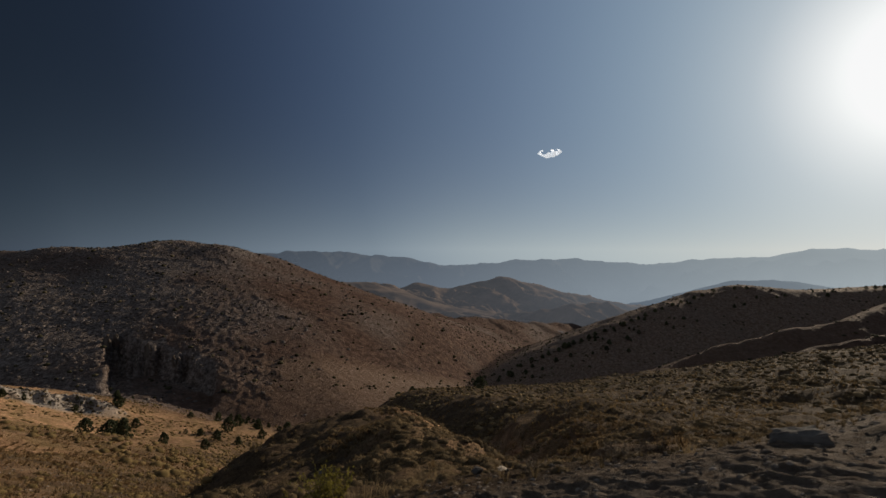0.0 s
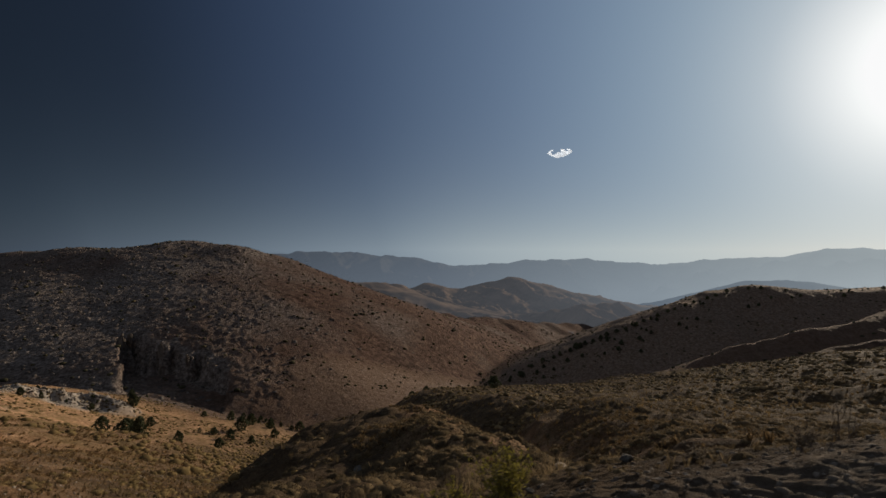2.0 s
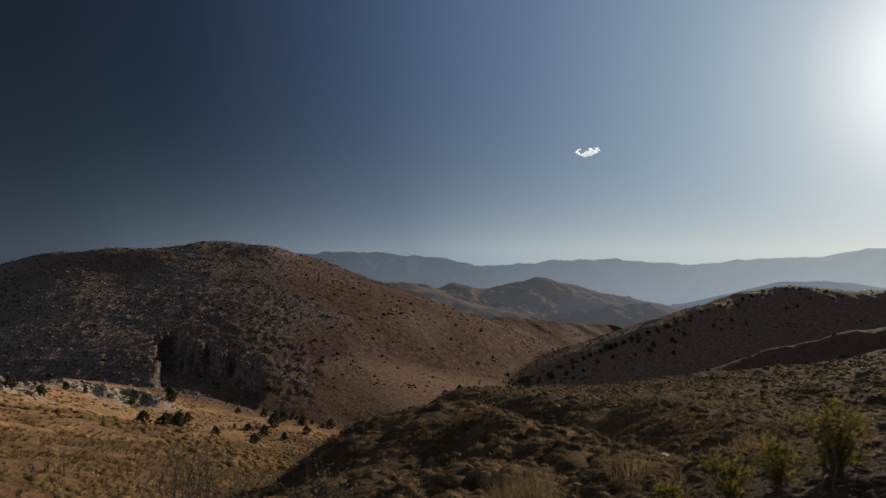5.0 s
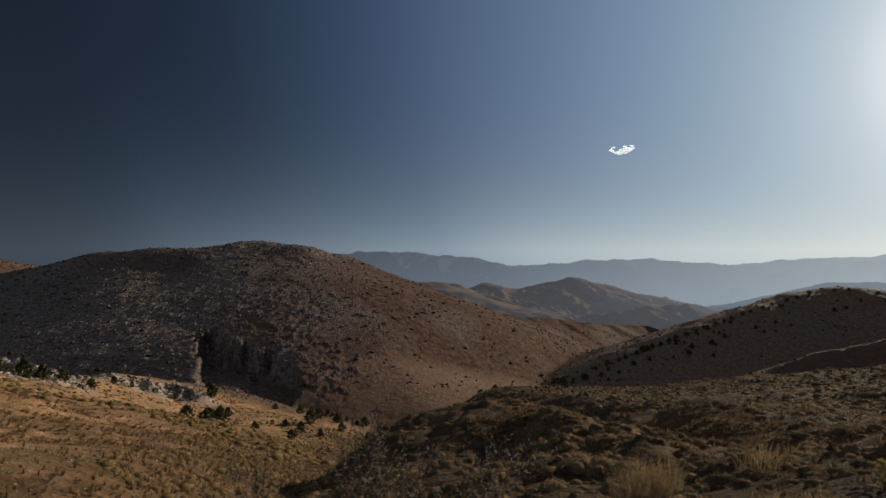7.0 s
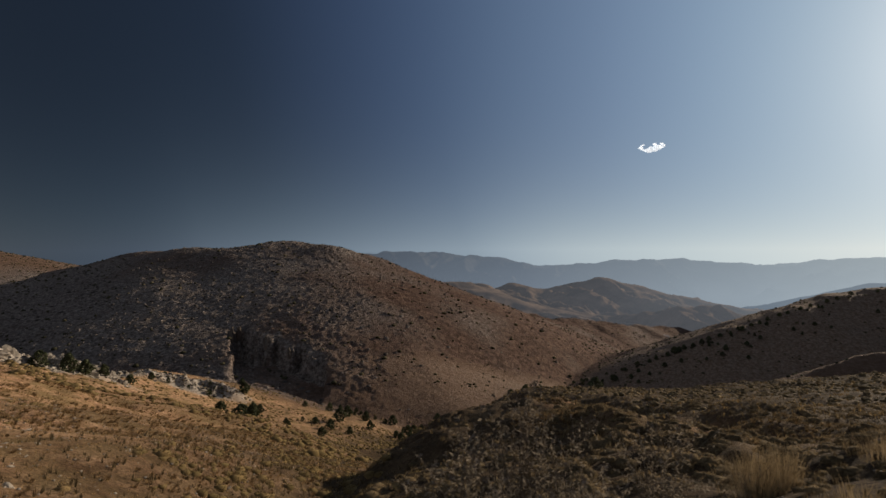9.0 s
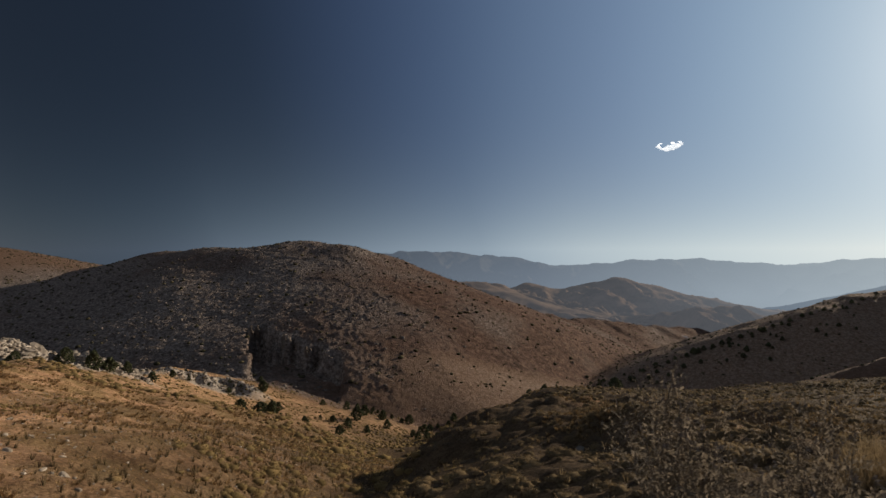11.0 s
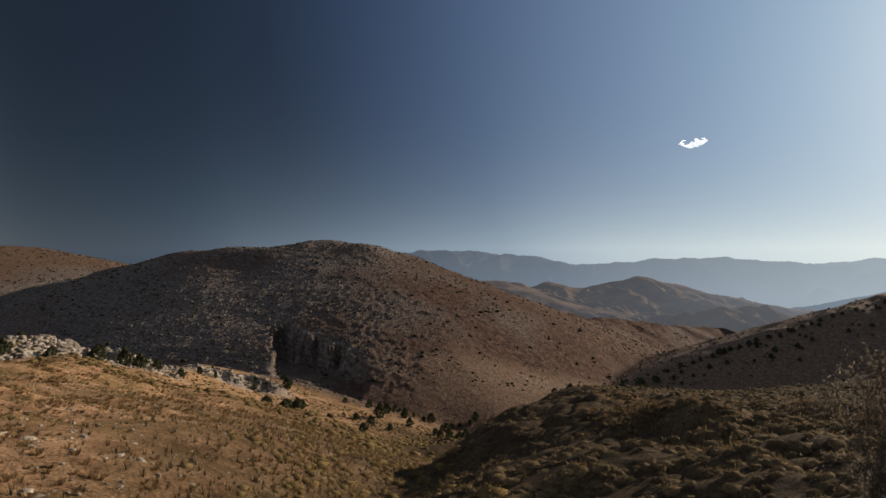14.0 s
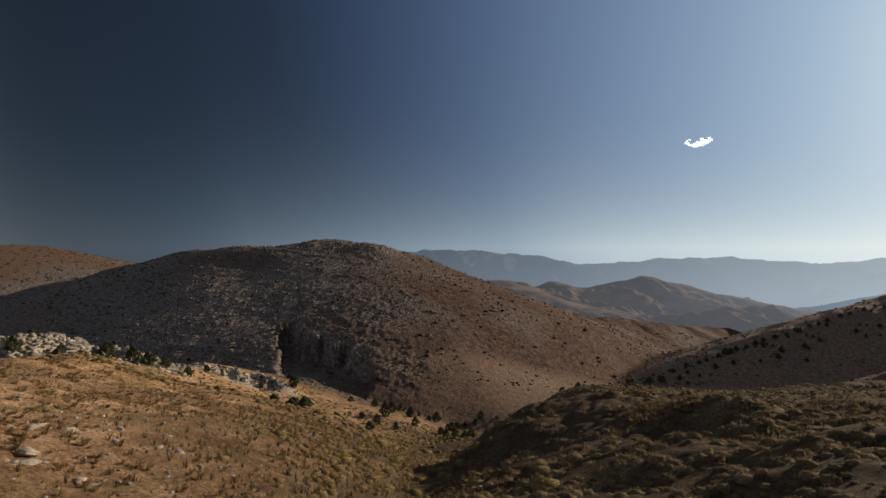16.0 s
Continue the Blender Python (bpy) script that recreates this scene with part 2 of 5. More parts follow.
def ground_height(x, y):
    x, y = np.asarray(x, float), np.asarray(y, float)
    r = np.hypot(x + 3, y)
    h = -150 - 0.048 * np.clip(r - 330, 0, 670) - 0.13 * np.maximum(r - 1000, 0)
    # the hillside that rises behind the track
    back = -1.25 + 0.19 * np.clip(x, -14, 30) + np.where(y < -1, 0.22 * (-1 - y), -0.75 * (y + 1))
    h = smax(h, back, 1.0)
    hill = big_hill(x, y)
    d, (deep, w), side = spine(x, y, VALLEY_BED)
    hill = hill - deep * np.exp(-(d / w) ** 2)
    for pts, fl, fr, rr, k in ((LEFT_HILL, 0.3, 0.22, 12, 14), (BIG_HILL, 0, 0, 16, 14), (RIGHT_HILL, 0.52, 0.4, 7, 8), (SPUR_A, 0.5, 0.55, 1.0, 2), (SPUR_B, 0.5, 0.55, 0.8, 2),
                               (GOLD_RIDGE, 0.3, 0.39, 1.0, 1.2), (ROCK_RIB, 0.5, 0.6, 2.0, 2.0), (ROCK_RIB_LOW, 0.5, 0.5, 1.0, 1.5)):
        h = smax(h, hill if pts is BIG_HILL else crest(x, y, pts, fl, fr, rr), np.minimum(k, 0.3 + 0.05 * r))
    z, edge, tilt, brow, lean = (np.interp(y, NEAR_SLOPE[:, 0], NEAR_SLOPE[:, i]) for i in (1, 2, 3, 4, 5))
    soft = 0.6 + 0.03 * r
    over = 0.5 * (edge - x + np.sqrt((edge - x) ** 2 + soft ** 2))
    near = z + tilt * np.clip(x, 0, 12) + lean * np.clip(x - brow, -20, 0) - 0.75 * over + (0.17 * np.clip(x - 26, 0, 30) + 0.1 * np.clip(x - 56, 0, 60) - 0.1 * np.maximum(x - 120, 0)) * np.clip(1.7 - y / 150, 0, 1)
    h = smax(h, np.where(y > -1.5, near, -1e3), np.minimum(0.25 + 0.02 * r, 3))
    for pts in (GULLY_MAIN, GULLY_SIDE, GULLY_SHELF, HOLLOW):
        d, (deep, w), side = spine(x, y, pts)
        h = h - deep * np.exp(-(d / w) ** 2)
    # unevenness, growing with distance from the worn track
    a = np.clip((r - 1.5) / 6, 0.1, 1)
    far = np.clip((r - 60) / 200, 0, 1)
    on_slope = np.clip((x - edge) / 3 + 0.6, 0, 1) * np.clip((y - 3.2) / 3, 0, 1) * np.clip((170 - y) / 20, 0, 1)
    h = h + on_slope * (0.36 * np.abs(grain(x, y, 2.6, 55)) + 0.22 * np.abs(grain(x, y, 0.85, 56)) + np.clip((y - 20) / 30, 0, 1) * 0.36 * np.abs(grain(x, y, 4.2, 57)) - 0.25)
    h = h + np.clip(1.5 - np.abs(y - 1.6) / 2, 0, 1) * np.clip((9 - r) / 4, 0, 1) * (0.008 * np.abs(grain(x, y, 0.27, 58)) + 0.012 * np.abs(fbm(x, y, 0.11, 2, 59)) + 0.014 * np.abs(grain(x, y, 0.05, 60)) + 0.011 * grain(x, y, 0.027, 61))
    h = h + a * 0.10 * fbm(x, y, 1.6, 3, 3) + np.clip((r - 8) / 30, 0, 1) * (0.5 - 0.36 * np.clip((r - 240) / 40, 0, 1)) * fbm(x, y, 9, 3, 11)
    h = h + np.clip((r - 620) / 200, 0, 1) * np.clip((1500 - r) / 300, 0, 1) * np.clip((x + 150) / 150, 0, 1) * (5 * ridged(x * 0.8 + y * 0.5, y * 0.5, 90, 3, 23) + 1.2 * fbm(x, y, 22, 3, 24) - 4)
    h = h + far * (0.9 * fbm(x, y, 80, 2, 21) + 0.08 * ridged(x, y, 26, 3, 31))
    stony = np.clip((r - 240) / 60, 0, 1) * np.clip((-60 - x) / 80 + 0.5 * fbm(x, y, 90, 2, 41), 0.4, 1) * np.clip((900 - r) / 300, 0, 1)
    h = h + np.clip((x - 45) / 30, 0, 1) * np.clip((r - 180) / 25, 0, 1) * np.clip((620 - r) / 100, 0, 1) * (0.9 * fbm(x, y, 17, 3, 65) + 0.2 * np.abs(grain(x, y, 3.1, 66)))
    # a low fluted cliff in the foot of the big hill
    h = h - 13 * cliff(x, y)[0]
    rib = np.minimum(spine(x, y, ROCK_RIB)[0], spine(x, y, ROCK_RIB_LOW)[0] * 1.6)
    h = h + np.clip(1.4 - rib / 9, 0, 1) * (1.5 * ridged(x, y, 8, 3, 47) + 0.7 * grain(x, y, 2.1, 48))
    h = h + stony * (0.32 * ridged(x * 0.55, y * 1.3, 14, 3, 43) + (0.7 + 0.55 * fbm(x, y, 35, 2, 44)) * (0.5 * np.abs(fbm(x * 0.6, y * 1.25, 4.4, 3, 45)) + 0.42 * grain(x + 0.6 * y, y - 0.5 * x, 2.4, 46)))
    return h


# ---- materials ----


def nodes(name):
    m = bpy.data.materials.new(name)
    m.use_nodes = True
    t = m.node_tree
    b = t.nodes["Principled BSDF"]
    b.inputs["Roughness"].default_value = 0.9
    b.inputs["Specular IOR Level"].default_value = 0.03
    return m, t.nodes, t.links, b


def noise_node(n, k, co, scale, detail=6, rough=0.6):
    t = n.new("ShaderNodeTexNoise")
    t.inputs["Scale"].default_value, t.inputs["Detail"].default_value, t.inputs["Roughness"].default_value = scale, detail, rough
    k.new(co, t.inputs["Vector"])
    return t.outputs["Fac"]


def ramp_node(n, k, fac, stops):
    r = n.new("ShaderNodeValToRGB")
    e = r.color_ramp.elements
    while len(e) < len(stops):
        e.new(0.5)
    for s, (p, c) in zip(e, stops):
        s.position, s.color = p, (*c, 1)
    k.new(fac, r.inputs[0])
    return r.outputs[0]


def mix_node(n, k, fac, a, b, mode="MIX"):
    m = n.new("ShaderNodeMix")
    m.data_type, m.blend_type = "RGBA", mode
    for v, i in ((fac, 0), (a, 6), (b, 7)):
        if isinstance(v, bpy.types.NodeSocket):
            k.new(v, m.inputs[i])
        elif i:
            m.inputs[i].default_value = (*v, 1)
        else:
            m.inputs[i].default_value = v
    return m.outputs[2]


def bump_node(n, k, b, height, strength, distance):
    u = n.new("ShaderNodeBump")
    u.inputs["Strength"].default_value, u.inputs["Distance"].default_value = strength, distance
    k.new(height, u.inputs["Height"])
    k.new(u.outputs[0], b.inputs["Normal"])


def plain_material(name, low, high, scale, rough=0.9, bump=0.0, detail=5):
    m, n, k, b = nodes(name)
    co = n.new("ShaderNodeTexCoord").outputs["Object"]
    f = noise_node(n, k, co, scale, detail, 0.65)
    k.new(ramp_node(n, k, f, [(0.3, low), (0.7, high)]), b.inputs["Base Color"])
    b.inputs["Roughness"].default_value = rough
    if bump:
        bump_node(n, k, b, f, 1.0, bump)
    return m


def ground_material():
    m, n, k, b = nodes("dry_grassland")
    co = n.new("ShaderNodeNewGeometry").outputs["Position"]
    at = n.new("ShaderNodeAttribute")
    at.attribute_name = "cover"
    sep = n.new("ShaderNodeSeparateColor")
    k.new(at.outputs["Color"], sep.inputs[0])
    fine, mid, big = noise_node(n, k, co, 11.0, 8, 0.7), noise_node(n, k, co, 0.9, 7, 0.65), noise_node(n, k, co, 0.05, 5)
    speck = ramp_node(n, k, fine, [(0.34, (0.38, 0.35, 0.32)), (0.5, (0.92, 0.92, 0.92)), (0.66, (1.5, 1.48, 1.44))])
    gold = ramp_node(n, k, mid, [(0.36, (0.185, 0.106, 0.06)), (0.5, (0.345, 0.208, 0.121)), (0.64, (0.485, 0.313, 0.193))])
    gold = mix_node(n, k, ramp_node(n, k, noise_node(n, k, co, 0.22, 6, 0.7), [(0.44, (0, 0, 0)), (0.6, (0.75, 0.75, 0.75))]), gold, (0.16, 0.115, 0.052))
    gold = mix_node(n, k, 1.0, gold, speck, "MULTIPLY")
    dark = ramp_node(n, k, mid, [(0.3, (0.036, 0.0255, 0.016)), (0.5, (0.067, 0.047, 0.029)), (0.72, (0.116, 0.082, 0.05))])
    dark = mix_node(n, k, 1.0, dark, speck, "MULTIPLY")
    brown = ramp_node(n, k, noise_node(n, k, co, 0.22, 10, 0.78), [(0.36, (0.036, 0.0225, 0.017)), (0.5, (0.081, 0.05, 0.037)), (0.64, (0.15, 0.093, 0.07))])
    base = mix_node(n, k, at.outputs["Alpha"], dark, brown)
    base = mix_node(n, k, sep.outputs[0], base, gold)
    rock = ramp_node(n, k, noise_node(n, k, co, 0.35, 10, 0.75), [(0.32, (0.13, 0.11, 0.092)), (0.5, (0.26, 0.225, 0.19)), (0.7, (0.42, 0.375, 0.325))])
    dark_rock = ramp_node(n, k, noise_node(n, k, co, 0.5, 10, 0.75), [(0.38, (0.05, 0.04, 0.034)), (0.5, (0.135, 0.11, 0.095)), (0.62, (0.26, 0.22, 0.195))])
    base = mix_node(n, k, sep.outputs[1], base, mix_node(n, k, at.outputs["Alpha"], rock, dark_rock))
    dirt = ramp_node(n, k, noise_node(n, k, co, 14.0, 8, 0.7), [(0.3, (0.085, 0.067, 0.051)), (0.55, (0.185, 0.148, 0.116)), (0.75, (0.32, 0.263, 0.21))])
    base = mix_node(n, k, sep.outputs[2], base, dirt)
    k.new(base, b.inputs["Base Color"])
    lumps = n.new("ShaderNodeMath")
    lumps.operation = "MULTIPLY_ADD"
    far = n.new("ShaderNodeMath")
    far.operation = "MULTIPLY"
    far.inputs[1].default_value = 8.0
    k.new(at.outputs["Alpha"], far.inputs[0])
    k.new(noise_node(n, k, co, 0.5, 9, 0.75), lumps.inputs[0])
    k.new(far.outputs[0], lumps.inputs[1])
    k.new(noise_node(n, k, co, 2.6, 12, 0.74), lumps.inputs[2])
    bump_node(n, k, b, lumps.outputs[0], 1.0, 0.17)
    return m


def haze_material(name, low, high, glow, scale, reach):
    """Distance: the hills' own colour, with the haze of the air in front of them painted in as emission, stronger
    towards the sun. glow: from left to right.
    """
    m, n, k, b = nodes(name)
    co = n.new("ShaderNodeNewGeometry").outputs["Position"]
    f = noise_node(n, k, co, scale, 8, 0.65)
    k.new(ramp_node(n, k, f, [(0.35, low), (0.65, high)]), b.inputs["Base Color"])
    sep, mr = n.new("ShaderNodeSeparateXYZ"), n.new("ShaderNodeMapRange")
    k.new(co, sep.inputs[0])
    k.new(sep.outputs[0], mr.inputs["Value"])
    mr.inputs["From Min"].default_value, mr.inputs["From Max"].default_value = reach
    # the painted haze is brighter low down than along the crests
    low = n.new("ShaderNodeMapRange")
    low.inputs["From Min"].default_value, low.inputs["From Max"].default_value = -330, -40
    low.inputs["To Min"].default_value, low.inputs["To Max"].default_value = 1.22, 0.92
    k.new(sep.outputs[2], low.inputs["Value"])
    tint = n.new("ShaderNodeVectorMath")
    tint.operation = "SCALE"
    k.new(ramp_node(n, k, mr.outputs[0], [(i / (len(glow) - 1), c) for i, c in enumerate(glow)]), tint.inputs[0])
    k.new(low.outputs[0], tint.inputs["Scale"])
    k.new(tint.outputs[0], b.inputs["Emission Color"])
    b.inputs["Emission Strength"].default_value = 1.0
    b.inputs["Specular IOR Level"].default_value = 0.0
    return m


GROUND = ground_material()
# the last colours of each are its haze, given off as emission
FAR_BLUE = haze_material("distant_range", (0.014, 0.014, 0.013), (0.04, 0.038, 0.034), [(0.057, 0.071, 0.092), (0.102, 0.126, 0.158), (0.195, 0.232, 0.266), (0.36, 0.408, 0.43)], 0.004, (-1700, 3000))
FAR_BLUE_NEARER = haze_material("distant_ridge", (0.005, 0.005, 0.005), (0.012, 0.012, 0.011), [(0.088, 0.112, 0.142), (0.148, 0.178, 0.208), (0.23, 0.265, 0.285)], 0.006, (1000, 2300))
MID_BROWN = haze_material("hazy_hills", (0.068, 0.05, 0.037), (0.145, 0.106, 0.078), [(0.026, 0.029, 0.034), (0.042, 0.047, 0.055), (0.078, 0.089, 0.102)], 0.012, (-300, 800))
LEAF = plain_material("juniper_leaf", (0.04, 0.046, 0.026), (0.085, 0.092, 0.05), 3.0)
BARK = plain_material("juniper_bark", (0.06, 0.045, 0.035), (0.14, 0.11, 0.085), 8.0, bump=0.02)
LIMESTONE = plain_material("limestone", (0.08, 0.068, 0.056), (0.27, 0.236, 0.2), 1.1, bump=0.16, detail=9)
PALE_STONE = plain_material("pale_stone", (0.24, 0.2, 0.155), (0.46, 0.4, 0.325), 6.0, bump=0.02, detail=8)
GREY_STONE = plain_material("grey_stone", (0.06, 0.055, 0.05), (0.14, 0.128, 0.116), 7.0, bump=0.02, detail=8)
DRY_STEM = plain_material("dry_stem", (0.08, 0.062, 0.044), (0.19, 0.15, 0.108), 9.0)
DRY_LEAF = plain_material("dry_leaf", (0.1, 0.083, 0.063), (0.28, 0.232, 0.175), 9.0)
GREEN_LEAF = plain_material("yellow_green_leaf", (0.1, 0.09, 0.02), (0.28, 0.24, 0.055), 14.0)
SEED = plain_material("seed_head", (0.1, 0.08, 0.064), (0.26, 0.215, 0.175), 14.0)
STRAW = plain_material("straw", (0.14, 0.1, 0.055), (0.27, 0.2, 0.115), 12.0)


def let_through(m, share):
    """Thin leaves and blades let part of the light through."""
    n, k = m.node_tree.nodes, m.node_tree.links
    b = n["Principled BSDF"]
    col = b.inputs["Base Color"].links[0].from_socket
    t, mix = n.new("ShaderNodeBsdfTranslucent"), n.new("ShaderNodeMixShader")
    k.new(col, t.inputs["Color"])
    mix.inputs[0].default_value = share
    k.new(b.outputs[0], mix.inputs[1])
    k.new(t.outputs[0], mix.inputs[2])
    k.new(mix.outputs[0], n["Material Output"].inputs["Surface"])


def island_material(name, stops, through_share=0.0):
    """For stuff of many pieces: each piece takes its own tone."""
    m, n, k, b = nodes(name)
    g = n.new("ShaderNodeNewGeometry")
    c = ramp_node(n, k, g.outputs["Random Per Island"], stops)
    f = noise_node(n, k, g.outputs["Position"], 6.0, 4)
    k.new(mix_node(n, k, 0.5, c, ramp_node(n, k, f, [(0.3, (0.4, 0.4, 0.4)), (0.7, (1.3, 1.3, 1.3))]), "MULTIPLY"), b.inputs["Base Color"])
    if through_share:
        let_through(m, through_share)
    return m


for m, share in ((LEAF, 0.2), (DRY_LEAF, 0.45), (GREEN_LEAF, 0.4), (STRAW, 0.4)):
    let_through(m, share)


def tuft_material(name, stops, through_share):
    """For cushion plants: the tone drifts from plant to plant and is finely speckled."""
    m, n, k, b = nodes(name)
    co = n.new("ShaderNodeNewGeometry").outputs["Position"]
    c = ramp_node(n, k, noise_node(n, k, co, 1.1, 3, 0.6), stops)
    fine = ramp_node(n, k, noise_node(n, k, co, 26.0, 5, 0.75), [(0.36, (0.6, 0.58, 0.55)), (0.5, (0.95, 0.95, 0.95)), (0.64, (1.35, 1.33, 1.28))])
    k.new(mix_node(n, k, 1.0, c, fine, "MULTIPLY"), b.inputs["Base Color"])
    b.inputs["Roughness"].default_value = 0.95
    let_through(m, through_share)
    return m


CUSHION = tuft_material("thorn_cushion", [(0.3, (0.057, 0.045, 0.028)), (0.5, (0.118, 0.088, 0.051)), (0.7, (0.215, 0.155, 0.087))], 0.35)
TUSSOCK = tuft_material("grass_tussock", [(0.3, (0.14, 0.089, 0.042)), (0.5, (0.27, 0.174, 0.087)), (0.7, (0.42, 0.285, 0.15))], 0.4)
SPUR_STRAW = tuft_material("spur_straw", [(0.3, (0.09, 0.06, 0.03)), (0.5, (0.17, 0.114, 0.058)), (0.7, (0.28, 0.195, 0.1))], 0.4)
SHELF_SCRUB = island_material("shelf_scrub", [(0, (0.07, 0.052, 0.028)), (0.6, (0.14, 0.102, 0.053)), (1, (0.22, 0.16, 0.085))])
GRASS = island_material("dry_grass", [(0, (0.2, 0.125, 0.056)), (0.5, (0.33, 0.218, 0.103)), (1, (0.5, 0.355, 0.18))], 0.5)
GRASS_DULL = island_material("dull_grass", [(0, (0.06, 0.044, 0.025)), (0.6, (0.125, 0.093, 0.052)), (1, (0.25, 0.185, 0.105))], 0.35)
SHELF_GRASS = island_material("shelf_grass", [(0, (0.1, 0.069, 0.032)), (0.6, (0.2, 0.135, 0.062)), (1, (0.34, 0.235, 0.112))], 0.4)
SCRUB = island_material("scrub_leaf", [(0, (0.035, 0.033, 0.02)), (0.6, (0.065, 0.058, 0.033)), (1, (0.11, 0.09, 0.052))])
OLIVE = tuft_material("olive_shrub", [(0.3, (0.09, 0.066, 0.03)), (0.5, (0.155, 0.113, 0.052)), (0.7, (0.25, 0.172, 0.082))], 0.3)
RUBBLE = island_material("limestone_rubble", [(0, (0.12, 0.102, 0.084)), (0.6, (0.23, 0.2, 0.168)), (1, (0.38, 0.335, 0.285))])
HILL_ROCK = island_material("hill_rock", [(0, (0.05, 0.041, 0.036)), (0.6, (0.1, 0.084, 0.074)), (1, (0.18, 0.155, 0.138))])
CLOD = island_material("dirt_clod", [(0, (0.06, 0.049, 0.039)), (0.7, (0.125, 0.104, 0.085)), (1, (0.2, 0.17, 0.142))])
GRAVEL = island_material("track_gravel", [(0, (0.06, 0.051, 0.043)), (0.7, (0.11, 0.094, 0.079)), (1, (0.2, 0.174, 0.148))])


def cloud_material():
    m, n, k, b = nodes("cloud")
    co = n.new("ShaderNodeNewGeometry").outputs["Position"]
    f = noise_node(n, k, co, 0.03, 6, 0.6)
    b.inputs["Base Color"].default_value = (0.9, 0.9, 0.9, 1)
    # emission paints in the cloud's sunlit white and its greyer parts
    k.new(ramp_node(n, k, f, [(0.3, (0.45, 0.5, 0.54)), (0.7, (0.85, 0.83, 0.8))]), b.inputs["Emission Color"])
    b.inputs["Emission Strength"].default_value = 0.8
    return m


CLOUD = cloud_material()

# ---- large forms ----


def mesh_object(name, verts, faces, material, smooth=True):
    me = bpy.data.meshes.new(name)
    me.from_pydata(verts, [], faces)
    if smooth:
        me.polygons.foreach_set("use_smooth", np.ones(len(me.polygons), bool))
    me.materials.append(material)
    me.update()
    return new(name, me)


def grid_mesh(name, xs, ys, zs, material, wrap=False):
    """A sheet from 2D arrays of places."""
    nr, nc = xs.shape
    co = np.stack([xs, ys, zs], -1).reshape(-1, 3).astype(np.float32)
    i, j = np.meshgrid(np.arange(nr - 1), np.arange(nc if wrap else nc - 1), indexing="ij")
    j2 = (j + 1) % nc
    quads = np.stack([i * nc + j, i * nc + j2, (i + 1) * nc + j2, (i + 1) * nc + j], -1).reshape(-1, 4).astype(np.int32)
    me = bpy.data.meshes.new(name)
    me.vertices.add(len(co))
    me.vertices.foreach_set("co", co.ravel())
    me.loops.add(quads.size)
    me.loops.foreach_set("vertex_index", quads.ravel())
    me.polygons.add(len(quads))
    me.polygons.foreach_set("loop_start", np.arange(0, quads.size, 4, dtype=np.int32))
    me.polygons.foreach_set("use_smooth", np.ones(len(quads), bool))
    me.update(calc_edges=True)
    me.materials.append(material)
    return new(name, me)


def cover_of(x, y, z):
    """Kinds of ground: dry golden grass, bare rock, trodden dirt (0 to 1 each). Grass and rock are also set to lighten
    two hillsides.
    """
    dg, _, side = spine(x, y, GOLD_RIDGE)
    lee = np.interp(y, NEAR_SLOPE[:, 0], NEAR_SLOPE[:, 2]) - x
    r = np.hypot(x + 3, y)
    n1 = fbm(x, y, 12, 4, 51)
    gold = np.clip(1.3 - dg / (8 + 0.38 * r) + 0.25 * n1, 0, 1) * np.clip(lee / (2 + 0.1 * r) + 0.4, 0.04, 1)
    # right hill: straw grass, with paler cover painted in for haze over its shade
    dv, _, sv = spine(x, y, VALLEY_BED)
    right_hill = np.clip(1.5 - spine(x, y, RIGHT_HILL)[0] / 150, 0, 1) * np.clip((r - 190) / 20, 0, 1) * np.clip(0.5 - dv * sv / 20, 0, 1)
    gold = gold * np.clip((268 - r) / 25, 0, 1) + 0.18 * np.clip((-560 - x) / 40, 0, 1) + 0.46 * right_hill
    # golden grass on the spur's sunny flank, its colour also standing in for sunlight
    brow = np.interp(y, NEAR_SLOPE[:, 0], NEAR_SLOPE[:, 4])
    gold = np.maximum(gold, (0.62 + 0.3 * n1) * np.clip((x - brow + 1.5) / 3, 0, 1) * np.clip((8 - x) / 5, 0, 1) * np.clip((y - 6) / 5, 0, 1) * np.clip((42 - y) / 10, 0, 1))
    db, _, sb = spine(x, y, BIG_HILL)
    rock = np.clip(0.08 + 0.45 * fbm(x, y, 60, 4, 61) + np.clip(-x - 110, 0, 80) / 110, 0, 1) * (r > 260) * (db < 330)
    # rock tone on the right hill greys and lifts its shade as haze would
    rock = np.maximum(rock * np.clip((x + 640) / 90, 0.15, 1), 0.5 * right_hill)
    rib = np.minimum(spine(x, y, ROCK_RIB)[0], spine(x, y, ROCK_RIB_LOW)[0] * 1.4)
    rock = np.maximum(rock, np.clip(2 * cliff(x, y)[1], 0, 1))
    rock = np.maximum(rock, np.clip(1.6 - rib / 9 + 0.6 * n1, 0, 1))
    dirt = np.clip(1.3 - np.abs(y - 1.0) / 1.9 + 0.35 * fbm(x, y, 1.5, 3, 71), 0, 1) * np.clip((x + 2.5) / 2, 0.25, 1)
    return gold, rock, dirt, np.clip((r - 232) / 35, 0, 1)


